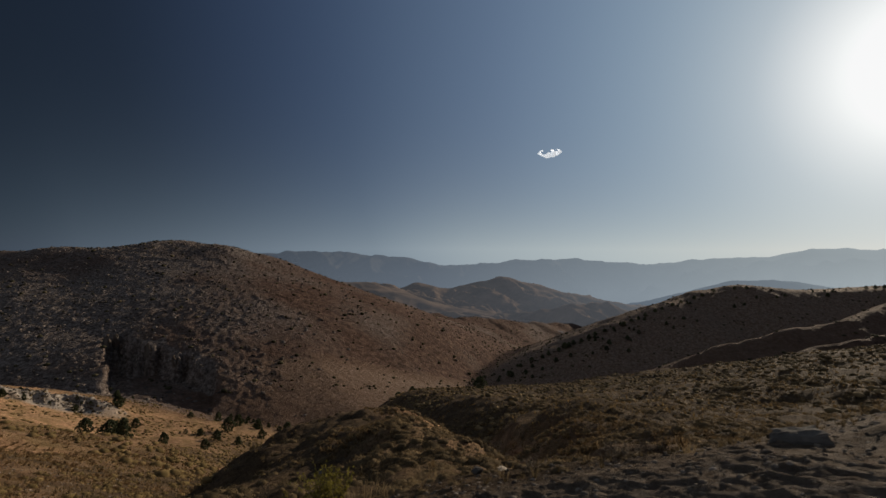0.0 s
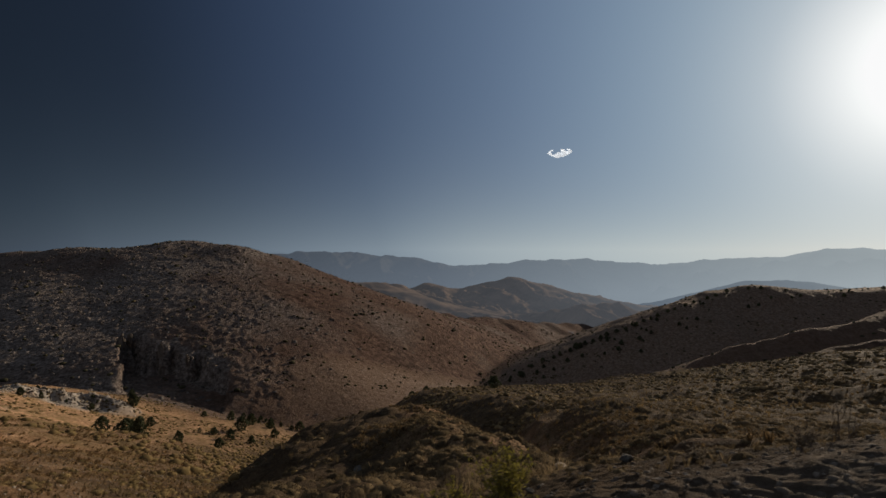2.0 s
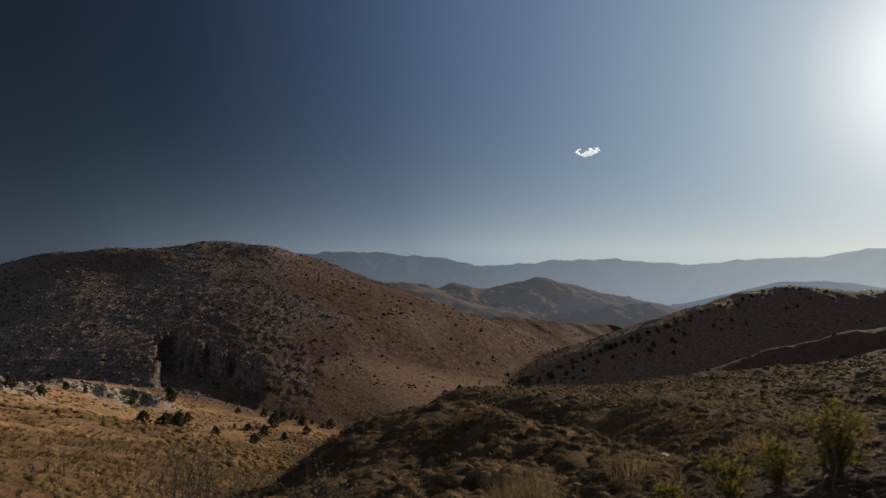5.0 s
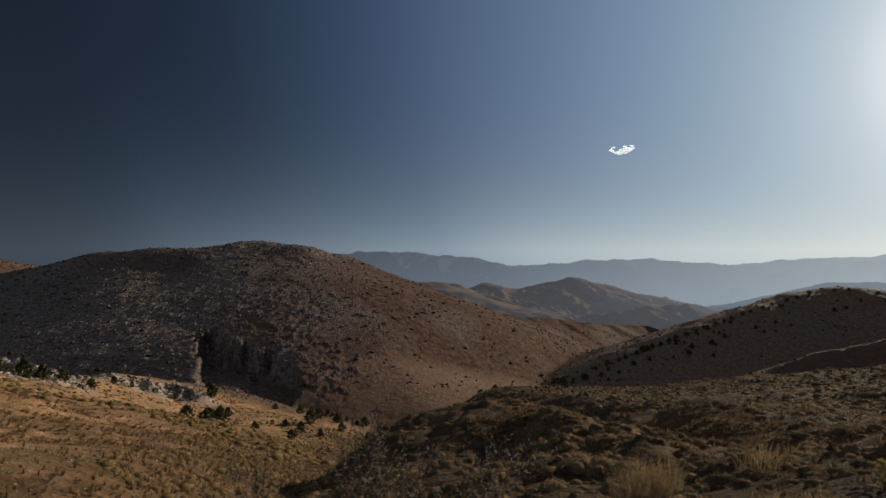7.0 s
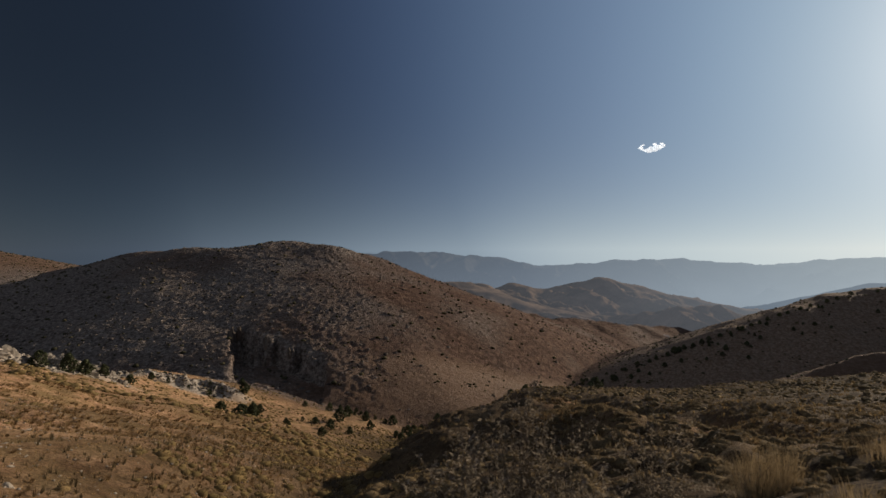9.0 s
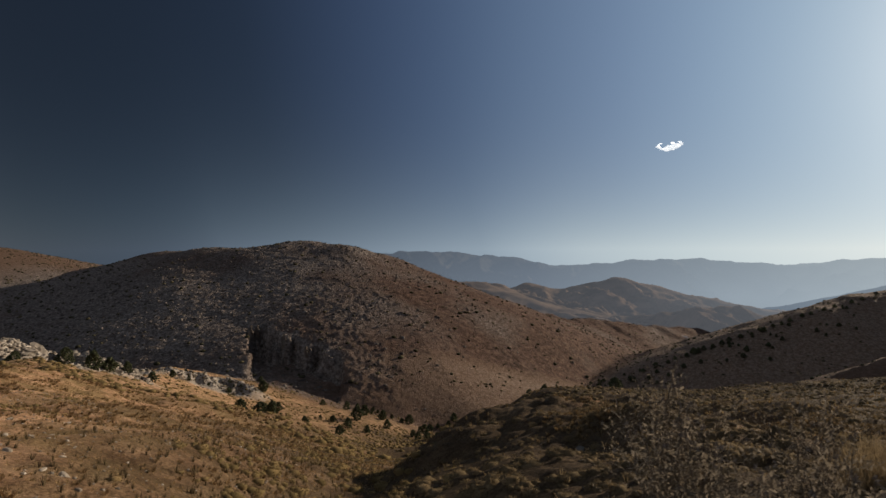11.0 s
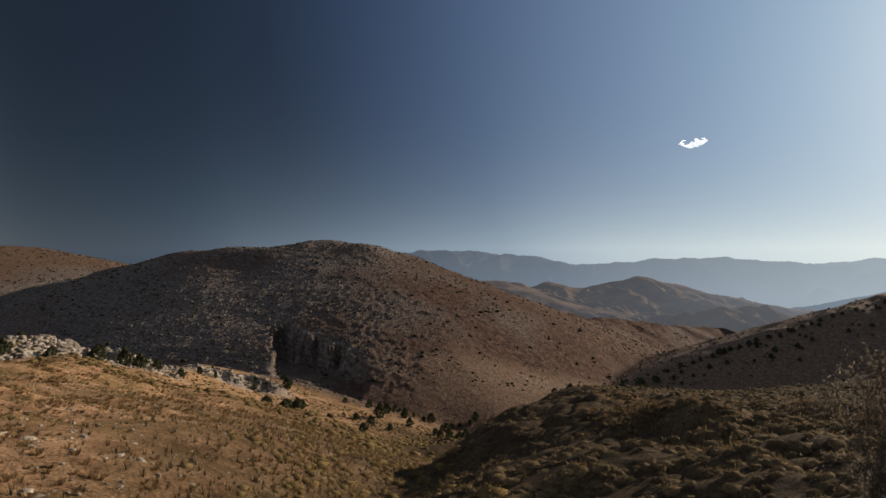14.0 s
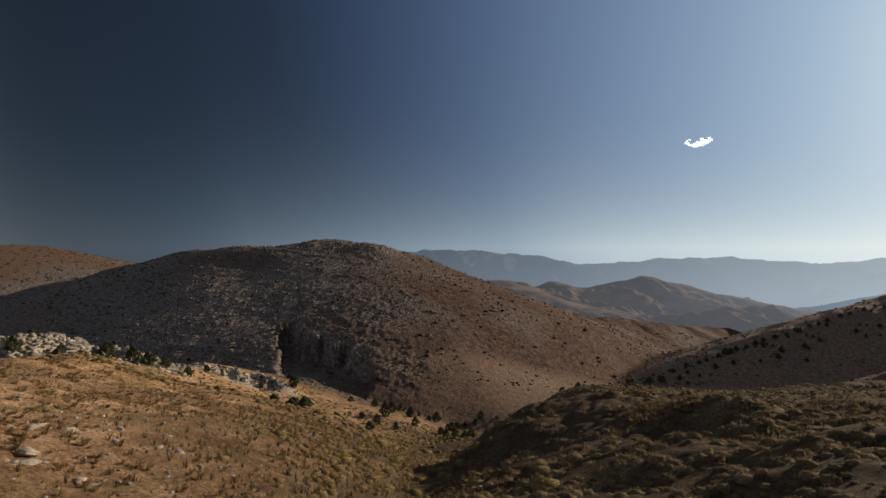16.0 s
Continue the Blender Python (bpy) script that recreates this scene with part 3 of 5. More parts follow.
def build_ground():
    fine = np.radians(np.concatenate([np.arange(-70, -52, 0.3), np.arange(-52, 32, 0.16), np.arange(32, 46, 0.28), np.arange(46, 88, 0.5)]))
    rest = np.radians(np.arange(88, 360 - 70, 2.5))
    az = np.concatenate([fine, rest])
    rr = np.concatenate([[0.05, 0.5, 0.9, 1.3], np.linspace(1.6, 5.5, 300), np.geomspace(5.5, 110, 260)[1:], np.geomspace(110, 720, 430)[1:], np.geomspace(720, 1250, 60)[1:], np.geomspace(1250, 4900, 24)[1:]])
    A, R = np.meshgrid(az, rr)
    x, y = -3 + R * np.sin(A), -0.3 + R * np.cos(A)
    z = ground_height(x, y)
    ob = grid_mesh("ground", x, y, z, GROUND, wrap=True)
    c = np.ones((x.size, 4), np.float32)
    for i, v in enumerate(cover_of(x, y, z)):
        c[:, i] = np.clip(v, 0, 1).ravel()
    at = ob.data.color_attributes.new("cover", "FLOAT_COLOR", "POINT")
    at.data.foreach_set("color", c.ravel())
    return tagged(ob, "dry grassy mountainside falling to a stony valley", "ground", kind="structure")


build_ground()


def range_backdrop(name, outline, dist, depth, base, material, rough, seed, label):
    """A distant range: its skyline as (bearing in degrees, height), with spurs running down towards us."""
    az = np.arange(outline[0][0], outline[-1][0], 0.12)
    top = np.interp(az, [p[0] for p in outline], [p[1] for p in outline])
    top = np.convolve(np.pad(top, 3, mode="edge"), np.hanning(9)[1:-1] / np.hanning(9).sum(), mode="valid")
    top = top + 0.05 * rough * (grain(az, 0 * az, 1.1, seed + 3) + 0.5 * grain(az, 0 * az, 0.45, seed + 4))
    s = np.linspace(0, 1, 46)
    A, S = np.meshgrid(np.radians(az), s)
    R = dist - depth + depth * np.where(S < 0.8, S / 0.8, 1 + (S - 0.8) * 0.8)
    x, y = R * np.sin(A), R * np.cos(A)
    shape = np.where(S < 0.8, np.sin(S / 0.8 * math.pi / 2) ** 0.9, np.cos((S - 0.8) / 0.2 * 1.2))
    z = base + (top[None, :] - base) * shape
    z = z + rough * (ridged(x, y, depth * 0.35, 4, seed) - 0.6) * np.sin(np.clip(S / 0.8, 0, 1) * math.pi) + 0.05 * rough * fbm(x, y, 60, 3, seed + 9)
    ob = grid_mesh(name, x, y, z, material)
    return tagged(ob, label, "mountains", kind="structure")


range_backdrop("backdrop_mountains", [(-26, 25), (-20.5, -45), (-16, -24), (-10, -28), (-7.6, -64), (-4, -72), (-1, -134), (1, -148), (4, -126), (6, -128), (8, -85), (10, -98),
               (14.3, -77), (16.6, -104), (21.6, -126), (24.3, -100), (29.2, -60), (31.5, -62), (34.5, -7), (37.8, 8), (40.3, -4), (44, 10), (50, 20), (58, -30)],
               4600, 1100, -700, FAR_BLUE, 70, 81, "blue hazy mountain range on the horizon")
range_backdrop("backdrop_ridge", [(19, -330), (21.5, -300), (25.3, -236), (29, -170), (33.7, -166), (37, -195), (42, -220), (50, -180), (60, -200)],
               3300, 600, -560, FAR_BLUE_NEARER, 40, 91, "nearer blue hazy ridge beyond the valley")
MID_FRONT = [(-560, 1640, -90, 20), (-400, 1652, -100, 20), (-262, 1680, -112, 15), (-145, 1593, -133, 15), (26, 1500, -170, 15), (234, 1482, -205, 15)]
MID_PEAKS = [(-330, 2290, -190, 15), (-208, 2290, -192, 15), (-109, 2297, -154, 8), (-20, 2320, -176, 12), (60, 2340, -178, 15), (167, 2334, -147, 12), (267, 2325, -128, 12), (365, 2311, -152, 15),
             (533, 2279, -192, 20), (702, 2190, -222, 20), (848, 2084, -238, 25), (1100, 2000, -262, 25)]
MID_LOW = [(-100, 1350, -168, 20), (150, 1300, -160, 20), (330, 1240, -158, 20), (480, 1250, -168, 20), (640, 1330, -188, 20)]


def build_hazy_hills():
    az = np.radians(np.arange(-18, 36, 0.16))
    A, R = np.meshgrid(az, np.geomspace(880, 2900, 180))
    x, y = R * np.sin(A), R * np.cos(A)
    h = -0.13 * R - 55
    for pts, fl, fr, rr in ((MID_FRONT, 0.3, 0.28, 25), (MID_PEAKS, 0.35, 0.3, 25), (MID_LOW, 0.3, 0.25, 30)):
        h = smax(h, crest(x, y, pts, fl, fr, rr), 30)
    d = np.minimum(spine(x, y, MID_FRONT)[0], spine(x, y, MID_PEAKS)[0])
    ribs = ridged(x * 0.9 + y * 0.45, (y * 0.9 - x * 0.45) * 0.45, 120, 3, 121)
    h = h + np.clip(d / 200, 0.03, 1) * 30 * (ribs - 0.4) + 3.0 * fbm(x, y, 60, 4, 131)
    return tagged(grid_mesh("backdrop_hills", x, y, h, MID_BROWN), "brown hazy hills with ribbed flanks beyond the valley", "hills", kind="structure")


build_hazy_hills()

# ---- trees ----


def juniper_meshes(seed):
    rnd = random.Random(seed)
    h, w = rnd.uniform(0.92, 1.05), rnd.uniform(0.30, 0.40)
    v, f = [], []
    for _ in range(420):
        t = rnd.random() ** 0.8
        a = rnd.uniform(0, 2 * math.pi)
        bulge = (0.35 + 0.65 * math.sin(min(1, t * 1.7 + 0.25) * math.pi * 0.62)) * (1 - max(0, t - 0.45) / 0.56) ** 0.6
        q = w * bulge * (0.55 + 0.45 * rnd.random()) * (1 + 0.28 * math.sin(a * 3 + seed + t * 7))
        p = Vector((q * math.cos(a), q * math.sin(a), h * (0.07 + 0.93 * t)))
        s = rnd.uniform(0.03, 0.065)
        e = Euler([rnd.uniform(0, 6.28) for _ in range(3)]).to_matrix()
        i = len(v)
        for c in ((-1, -0.7, 0), (1, -0.7, 0.2), (0.9, 0.8, -0.2), (-0.8, 0.9, 0.1), (0, 0, 0.7)):
            v.append(p + s * (e @ Vector(c)))
        f += [(i, i + 1, i + 4), (i + 1, i + 2, i + 4), (i + 2, i + 3, i + 4), (i + 3, i, i + 4)]
    crown = bpy.data.meshes.new("crown")
    crown.from_pydata(v, [], f)
    crown.materials.append(LEAF)
    v, f = [], []
    rings = [(0, 0.03), (0.12, 0.022), (0.4, 0.016), (0.75, 0.006)]
    for z, q in rings:
        for j in range(6):
            v.append((q * math.cos(j * 1.047) + 0.01 * math.sin(z * 9 + seed), q * math.sin(j * 1.047), z - (0.06 if z == 0 else 0)))
    for r in range(3):
        for j in range(6):
            f.append((r * 6 + j, r * 6 + (j + 1) % 6, r * 6 + 6 + (j + 1) % 6, r * 6 + 6 + j))
    for b in range(5):
        a, z0 = b * 1.3 + seed, 0.15 + 0.1 * b
        i = len(v)
        tip = Vector((0.7 * w * math.cos(a), 0.7 * w * math.sin(a), z0 + 0.12))
        v += [Vector((0.008, 0, z0)), Vector((-0.005, 0.007, z0)), Vector((-0.005, -0.007, z0)), tip]
        f += [(i, i + 1, i + 3), (i + 1, i + 2, i + 3), (i + 2, i, i + 3)]
    trunk = bpy.data.meshes.new("trunk")
    trunk.from_pydata(v, [], f)
    trunk.materials.append(BARK)
    return trunk, crown


JUNIPERS = [juniper_meshes(i) for i in range(5)]


def juniper(x, y, size, width, i, label, group):
    root = new("juniper_tree")
    z = float(ground_height(np.array([x]), np.array([y]))[0])
    root.matrix_world = Matrix.LocRotScale((x, y, z - 0.02 * size), Euler((0, 0, i * 1.7)), (size * width, size * width, size))
    for nm, me in zip(("trunk", "crown"), JUNIPERS[i % 5]):
        new(nm, me).parent = root
    return tagged(root, label, "tree", group=group)


GOLD_TREES = [(-148, 183, 2.4), (-144, 231, 3.0), (-120, 193, 4.6), (-91, 133, 3.6), (-80, 131, 5.6), (-86, 135, 4.6), (-107, 182, 3.0), (-77, 144, 3.1), (-71, 156, 2.9), (-80, 185, 3.6),
              (-72, 184, 2.8), (-72, 208, 3.6), (-82, 232, 4.5), (-91, 232, 4.3), (-83, 202, 4.8), (-89, 192, 2.5), (-101, 235, 3.8), (-112, 232, 2.3), (-93, 189, 1.6)]
VALLEY_TREES = [(-52, 196, 3.5), (-47, 188, 3), (-58, 205, 4), (-44, 183, 2.6), (-62, 212, 3.6), (-50, 204, 3), (-41, 176, 2.5),
              (-74, 249, 5.9), (-63, 236, 5.5), (-99, 254, 3.6), (-103, 254, 3), (-95, 255, 2.8), (-92, 254, 2.2), (-96, 251, 2.2), (-65, 255, 4.1), (-62, 260, 2.8), (-57, 263, 3.4), (-55, 267, 5.2),
              (-47, 270, 2.3), (-77, 246, 2.7), (-83, 249, 2.2), (-93, 247, 2.1), (-149, 251, 2), (-131, 187, 1.6), (-128, 185, 1.4), (-126, 187, 1.4), (-134, 178, 1.5), (-66, 240, 3.5),
              (-57, 250, 3)]
RIDGE_TREES = [(52, 401, 5.2), (61, 410, 3.5), (70, 411, 4), (78, 408, 3.5), (83, 409, 3.5), (91, 409, 4), (96, 411, 6.2), (99, 410, 5.3), (103, 412, 4.5), (109, 411, 4), (115, 411, 4.4),
              (120, 412, 3.6), (128, 413, 3.6), (135, 413, 3.1), (143, 415, 4), (152, 421, 3.2), (158, 422, 3.7), (165, 426, 3.2), (174, 428, 3.7), (180, 429, 3.3), (188, 429, 3.2), (199, 437, 3.3),
              (214, 445, 3.9), (223, 449, 3.4), (237, 458, 3.5), (255, 457, 3), (264, 454, 3.4), (283, 450, 2.4)]
FACE_TREES = [(323, 456, 2.5), (334, 457, 2.5), (341, 457, 2.5), (379, 468, 3.5), (385, 465, 4), (394, 466, 4.5), (126, 395, 5.1), (122, 389, 3.8), (141, 399, 3.9), (152, 405, 3.5), (175, 409, 3.5),
              (189, 410, 3.1), (241, 432, 3.7), (250, 433, 3.3), (263, 438, 3.3), (280, 438, 2.8), (291, 444, 2.9), (330, 448, 4.4), (63, 397, 3.9), (75, 393, 3.4), (86, 397, 3.9), (97, 396, 3.4)]
SHELF_TREES = [(8, 112, 2.8), (-6, 103, 1.6), (-9, 106, 1.3), (-3, 104, 1.2)]
ROCK_TREES = [(-124, 72, 3.0), (-122, 84, 3.2), (-119, 92, 2.6), (-121, 106, 3.6), (-119, 112, 4.4), (-120, 118, 3.6), (-122, 126, 3.0), (-131, 108, 2.2), (-130, 94, 2.2), (-126, 140, 3.0), (-140, 166, 2.6), (-138, 172, 2.2), (-128, 182, 2.2)]
rnd = random.Random(7)
LOW_RIDGE = [(20, 419), (52, 414), (98, 414), (145, 418), (199, 436), (234, 456)]
for i in range(46):
    f = rnd.random() ** 1.3 * 4.99
    p, q = LOW_RIDGE[int(f)], LOW_RIDGE[int(f) + 1]
    u = f - int(f)
    FACE_TREES.append((p[0] + u * (q[0] - p[0]), p[1] + u * (q[1] - p[1]) - 32 * rnd.random() ** 1.6, rnd.uniform(1.6, 3.4)))
rnd = random.Random(5)
for rows, wide, label, group in ((GOLD_TREES, 1.0, "dark green juniper tree on the golden grass slope", "trees on the golden slope"), (VALLEY_TREES, 1.05, "small dark juniper at the valley's edge", "trees at the valley edge"),
                                 (RIDGE_TREES, 1.3, "small dark juniper on the ridge's skyline", "trees on the ridge"), (FACE_TREES, 1.15, "small dark juniper on the shaded hillside", "trees on the shaded hillside"),
                                 (SHELF_TREES, 1.3, "low dark juniper on the rim of the shelf", "trees on the shelf"), (ROCK_TREES, 1.0, "bushy juniper among limestone rocks", "trees among the rocks")):
    for x, y, size in rows:
        juniper(x, y, size * (0.85 if wide > 1 else 1.12), wide * rnd.uniform(0.95, 1.35), rnd.randrange(99), label, group)

# ---- stones ----


def stone_mesh(seed, cuts, squash, material, sub=2):
    """A broken stone: a ball cut flat on several sides, with a rough skin."""
    rnd = random.Random(seed)
    bm = bmesh.new()
    bmesh.ops.create_icosphere(bm, subdivisions=sub, radius=1.0)
    planes = []
    for _ in range(cuts):
        d = Vector((rnd.gauss(0, 1), rnd.gauss(0, 1), rnd.gauss(0, 0.8))).normalized()
        planes.append((d, rnd.uniform(0.45, 0.8)))
    for v in bm.verts:
        for d, q in planes:
            o = v.co.dot(d) - q
            if o > 0:
                v.co -= d * o
        v.co *= 1 + 0.12 * noise.noise(v.co * 2.3 + Vector((seed, 0, 0)))
        v.co.z *= squash
    me = bpy.data.meshes.new("stone")
    bm.to_mesh(me)
    bm.free()
    me.materials.append(material)
    return me


def ground_at(x, y):
    return float(ground_height(np.array([x]), np.array([y]))[0])


def boulder_mesh(seed):
    """A weathered block of limestone with ledges, clefts and a pitted skin."""
    me = stone_mesh(seed, 16, 0.8, LIMESTONE, 3)
    for v in me.vertices:
        c = v.co + Vector((seed * 5.3, 0, 0))
        a = noise.noise(Vector((c.x * 1.7, c.y * 1.7, c.z * 3.2)))
        v.co *= 1 + 0.55 * (abs(a) - 0.25) + 0.26 * noise.noise(c * 4.3) + 0.13 * noise.noise(c * 10)
        v.co.z += 0.12 * (round(v.co.z * 4) / 4 - v.co.z)
    return me


BOULDERS = [boulder_mesh(i) for i in range(7)]
CRAG_STONE = plain_material("cliff_stone", (0.06, 0.05, 0.043), (0.2, 0.165, 0.135), 0.9, bump=0.2, detail=9)


def crag_mesh(seed):
    """A jagged upright rib of rock, 1 m high, split and stepped."""
    bm = bmesh.new()
    bmesh.ops.create_icosphere(bm, subdivisions=4, radius=0.5)
    for v in bm.verts:
        c = v.co + Vector((seed * 3.7, 0, 0))
        u = v.co.z + 0.5
        q = 1 - 0.55 * u * u
        v.co.x, v.co.y = v.co.x * q, v.co.y * q
        v.co += 0.2 * Vector((noise.noise(Vector((c.x * 5, c.y * 5, c.z * 1.5))), noise.noise(Vector((c.x * 5 + 9, c.y * 5, c.z * 1.5))), 0.6 * noise.noise(c * 4)))
        v.co += 0.07 * Vector((noise.noise(c * 11), noise.noise(c * 11 + Vector((7, 0, 0))), noise.noise(c * 9 + Vector((0, 7, 0)))))
    me = bpy.data.meshes.new("crag")
    bm.to_mesh(me)
    bm.free()
    me.materials.append(CRAG_STONE)
    return me


CRAGS = [crag_mesh(i) for i in range(5)]
PALE = [stone_mesh(20 + i, 7, 0.5, PALE_STONE, 2) for i in range(5)]
GREY = [stone_mesh(40 + i, 7, 0.5, GREY_STONE, 2) for i in range(4)]


def stone(name, meshes, x, y, size, sink, label, category, group, rnd, stretch=(1, 1, 1)):
    ob = new(name, meshes[rnd.randrange(len(meshes))])
    ob.matrix_world = Matrix.LocRotScale((x, y, ground_at(x, y) + size * stretch[2] * (0.35 - sink)), Euler((rnd.uniform(-0.25, 0.25), rnd.uniform(-0.25, 0.25), rnd.uniform(0, 6.28))),
                                         [size * v for v in stretch])
    return tagged(ob, label, category, group=group)


def along(pts, f):
    i = min(int(f * (len(pts) - 1)), len(pts) - 2)
    u = f * (len(pts) - 1) - i
    return [a + (b - a) * u for a, b in zip(pts[i], pts[i + 1])]


rnd = random.Random(11)
for i in range(105):
    x, y = along(ROCK_RIB[1:], rnd.random())[:2]
    stone("boulder", BOULDERS, x + rnd.gauss(1.5, 3.5), y + rnd.gauss(0, 2.5), rnd.uniform(0.7, 2.1) ** 1.4, 0.72, "weathered grey limestone boulder in the outcrop", "rock", "boulders of the outcrop", rnd,
          (1.2, 1, rnd.uniform(0.7, 1.25)))
for i in range(45):
    x, y = along(ROCK_RIB_LOW, rnd.random())[:2]
    stone("boulder", BOULDERS, x + rnd.gauss(1, 3), y + rnd.gauss(0, 3), rnd.uniform(0.4, 1.2) ** 1.3, 0.4, "pale limestone rock on the low outcrop", "rock", "boulders of the low outcrop", rnd)
# crags on the foot of the big hill
for x, y, w, h in ((-197, 307, 5, 14), (-195, 311, 5, 12), (-170, 301, 4, 10), (-168.5, 297, 3, 8), (-151, 294, 4, 9)):
    stone("crag", CRAGS, x, y, w, 0.3, "upright weathered limestone crag at the cliff", "crag", "crags of the cliff", rnd, (0.8, 1, h / w))
# loose stones on the golden slope, larger ones towards the track's bend
for i in range(130):
    x, y = rnd.uniform(-27, -9.5), rnd.uniform(3, 26)
    if y > 5 - 1.3 * (x + 11):
        continue
    stone("stone", PALE, x, y, rnd.uniform(0.035, 0.11) * rnd.choice((1, 1, 1.6)), 0.1, "pale angular stone lying in dry grass", "stone", "stones on the golden slope", rnd, (1.3, 0.9, 0.9))
for x, y, size, lo in ((-14.5, 6.1, 0.36, (1.1, 0.8, 0.8)), (-14.1, 5.8, 0.3, (1.3, 0.7, 0.6)), (-13.2, 5.9, 0.28, (0.5, 1.7, 0.7)), (-16.8, 7.9, 0.4, (1.5, 0.8, 0.5)), (-15.9, 8.0, 0.25, (1.2, 0.8, 0.7)), (-15.2, 7.5, 0.2, (1.2, 0.8, 0.7)),
                       (-14.6, 7.8, 0.16, (1, 0.8, 0.8)), (-13.1, 8.3, 0.15, (1, 0.7, 0.8)), (-12.6, 8.6, 0.16, (0.7, 1.4, 0.6))):
    stone("stone", PALE, x, y, size * 0.62, 0.15, "large pale limestone block beside the track's bend", "stone", "blocks by the bend", rnd, lo)
rnd = random.Random(12)


def slab(x, y):
    bm = bmesh.new()
    bmesh.ops.create_cube(bm, size=1.0)
    bmesh.ops.subdivide_edges(bm, edges=bm.edges[:], cuts=5, use_grid_fill=True)
    for v in bm.verts:
        c = v.co.copy()
        taper = 1 - 0.22 * (c.z + 0.5)
        v.co = Vector((0.37 * c.x * taper * (1 - 0.25 * c.y), 0.22 * c.y * taper, 0.12 * c.z * (0.85 + 0.35 * c.x)))
        v.co += 0.022 * Vector((noise.noise(c * 2.1), noise.noise(c * 2.1 + Vector((7, 0, 0))), noise.noise(c * 2.6 + Vector((0, 7, 0)))))
        v.co += 0.006 * Vector((noise.noise(c * 9), noise.noise(c * 9 + Vector((7, 0, 0))), noise.noise(c * 9 + Vector((0, 7, 0)))))
    me = bpy.data.meshes.new("slab")
    bm.to_mesh(me)
    bm.free()
    me.materials.append(GREY_STONE)
    ob = new("slab", me)
    ob.matrix_world = Matrix.LocRotScale((x, y, ground_at(x, y) + 0.022), Euler((0.05, -0.12, -0.35)), (0.7, 0.7, 0.7))
    return tagged(ob, "flat dark stone slab on the edge of the track", "stone")


slab(1.77, 2.6)
for x, y, size in ((0.23, 3.6, 0.05), (1.5, 3.3, 0.025), (0.7, 3.4, 0.028), (-0.4, 3.4, 0.03), (-1.9, 3.0, 0.035), (-1.5, 2.9, 0.03), (-2.0, 4.2, 0.05), (-1.2, 4.6, 0.06), (-2.9, 3.3, 0.03), (0.5, 6, 0.07), (-3.0, 12.5, 0.14), (-3.6, 15.5, 0.16)):
    stone("stone", GREY, x, y, size, 0.05, "weathered grey stone on the bank", "stone", "stones on the bank", rnd, (1.2, 0.9, 0.9))

stone("stone", PALE, 1.1, 9.8, 0.17, 0.15, "pale limestone block on the foot of the spur", "stone", "", rnd, (1.1, 0.8, 1.0))

# ---- plants and rubble that nobody could count ----


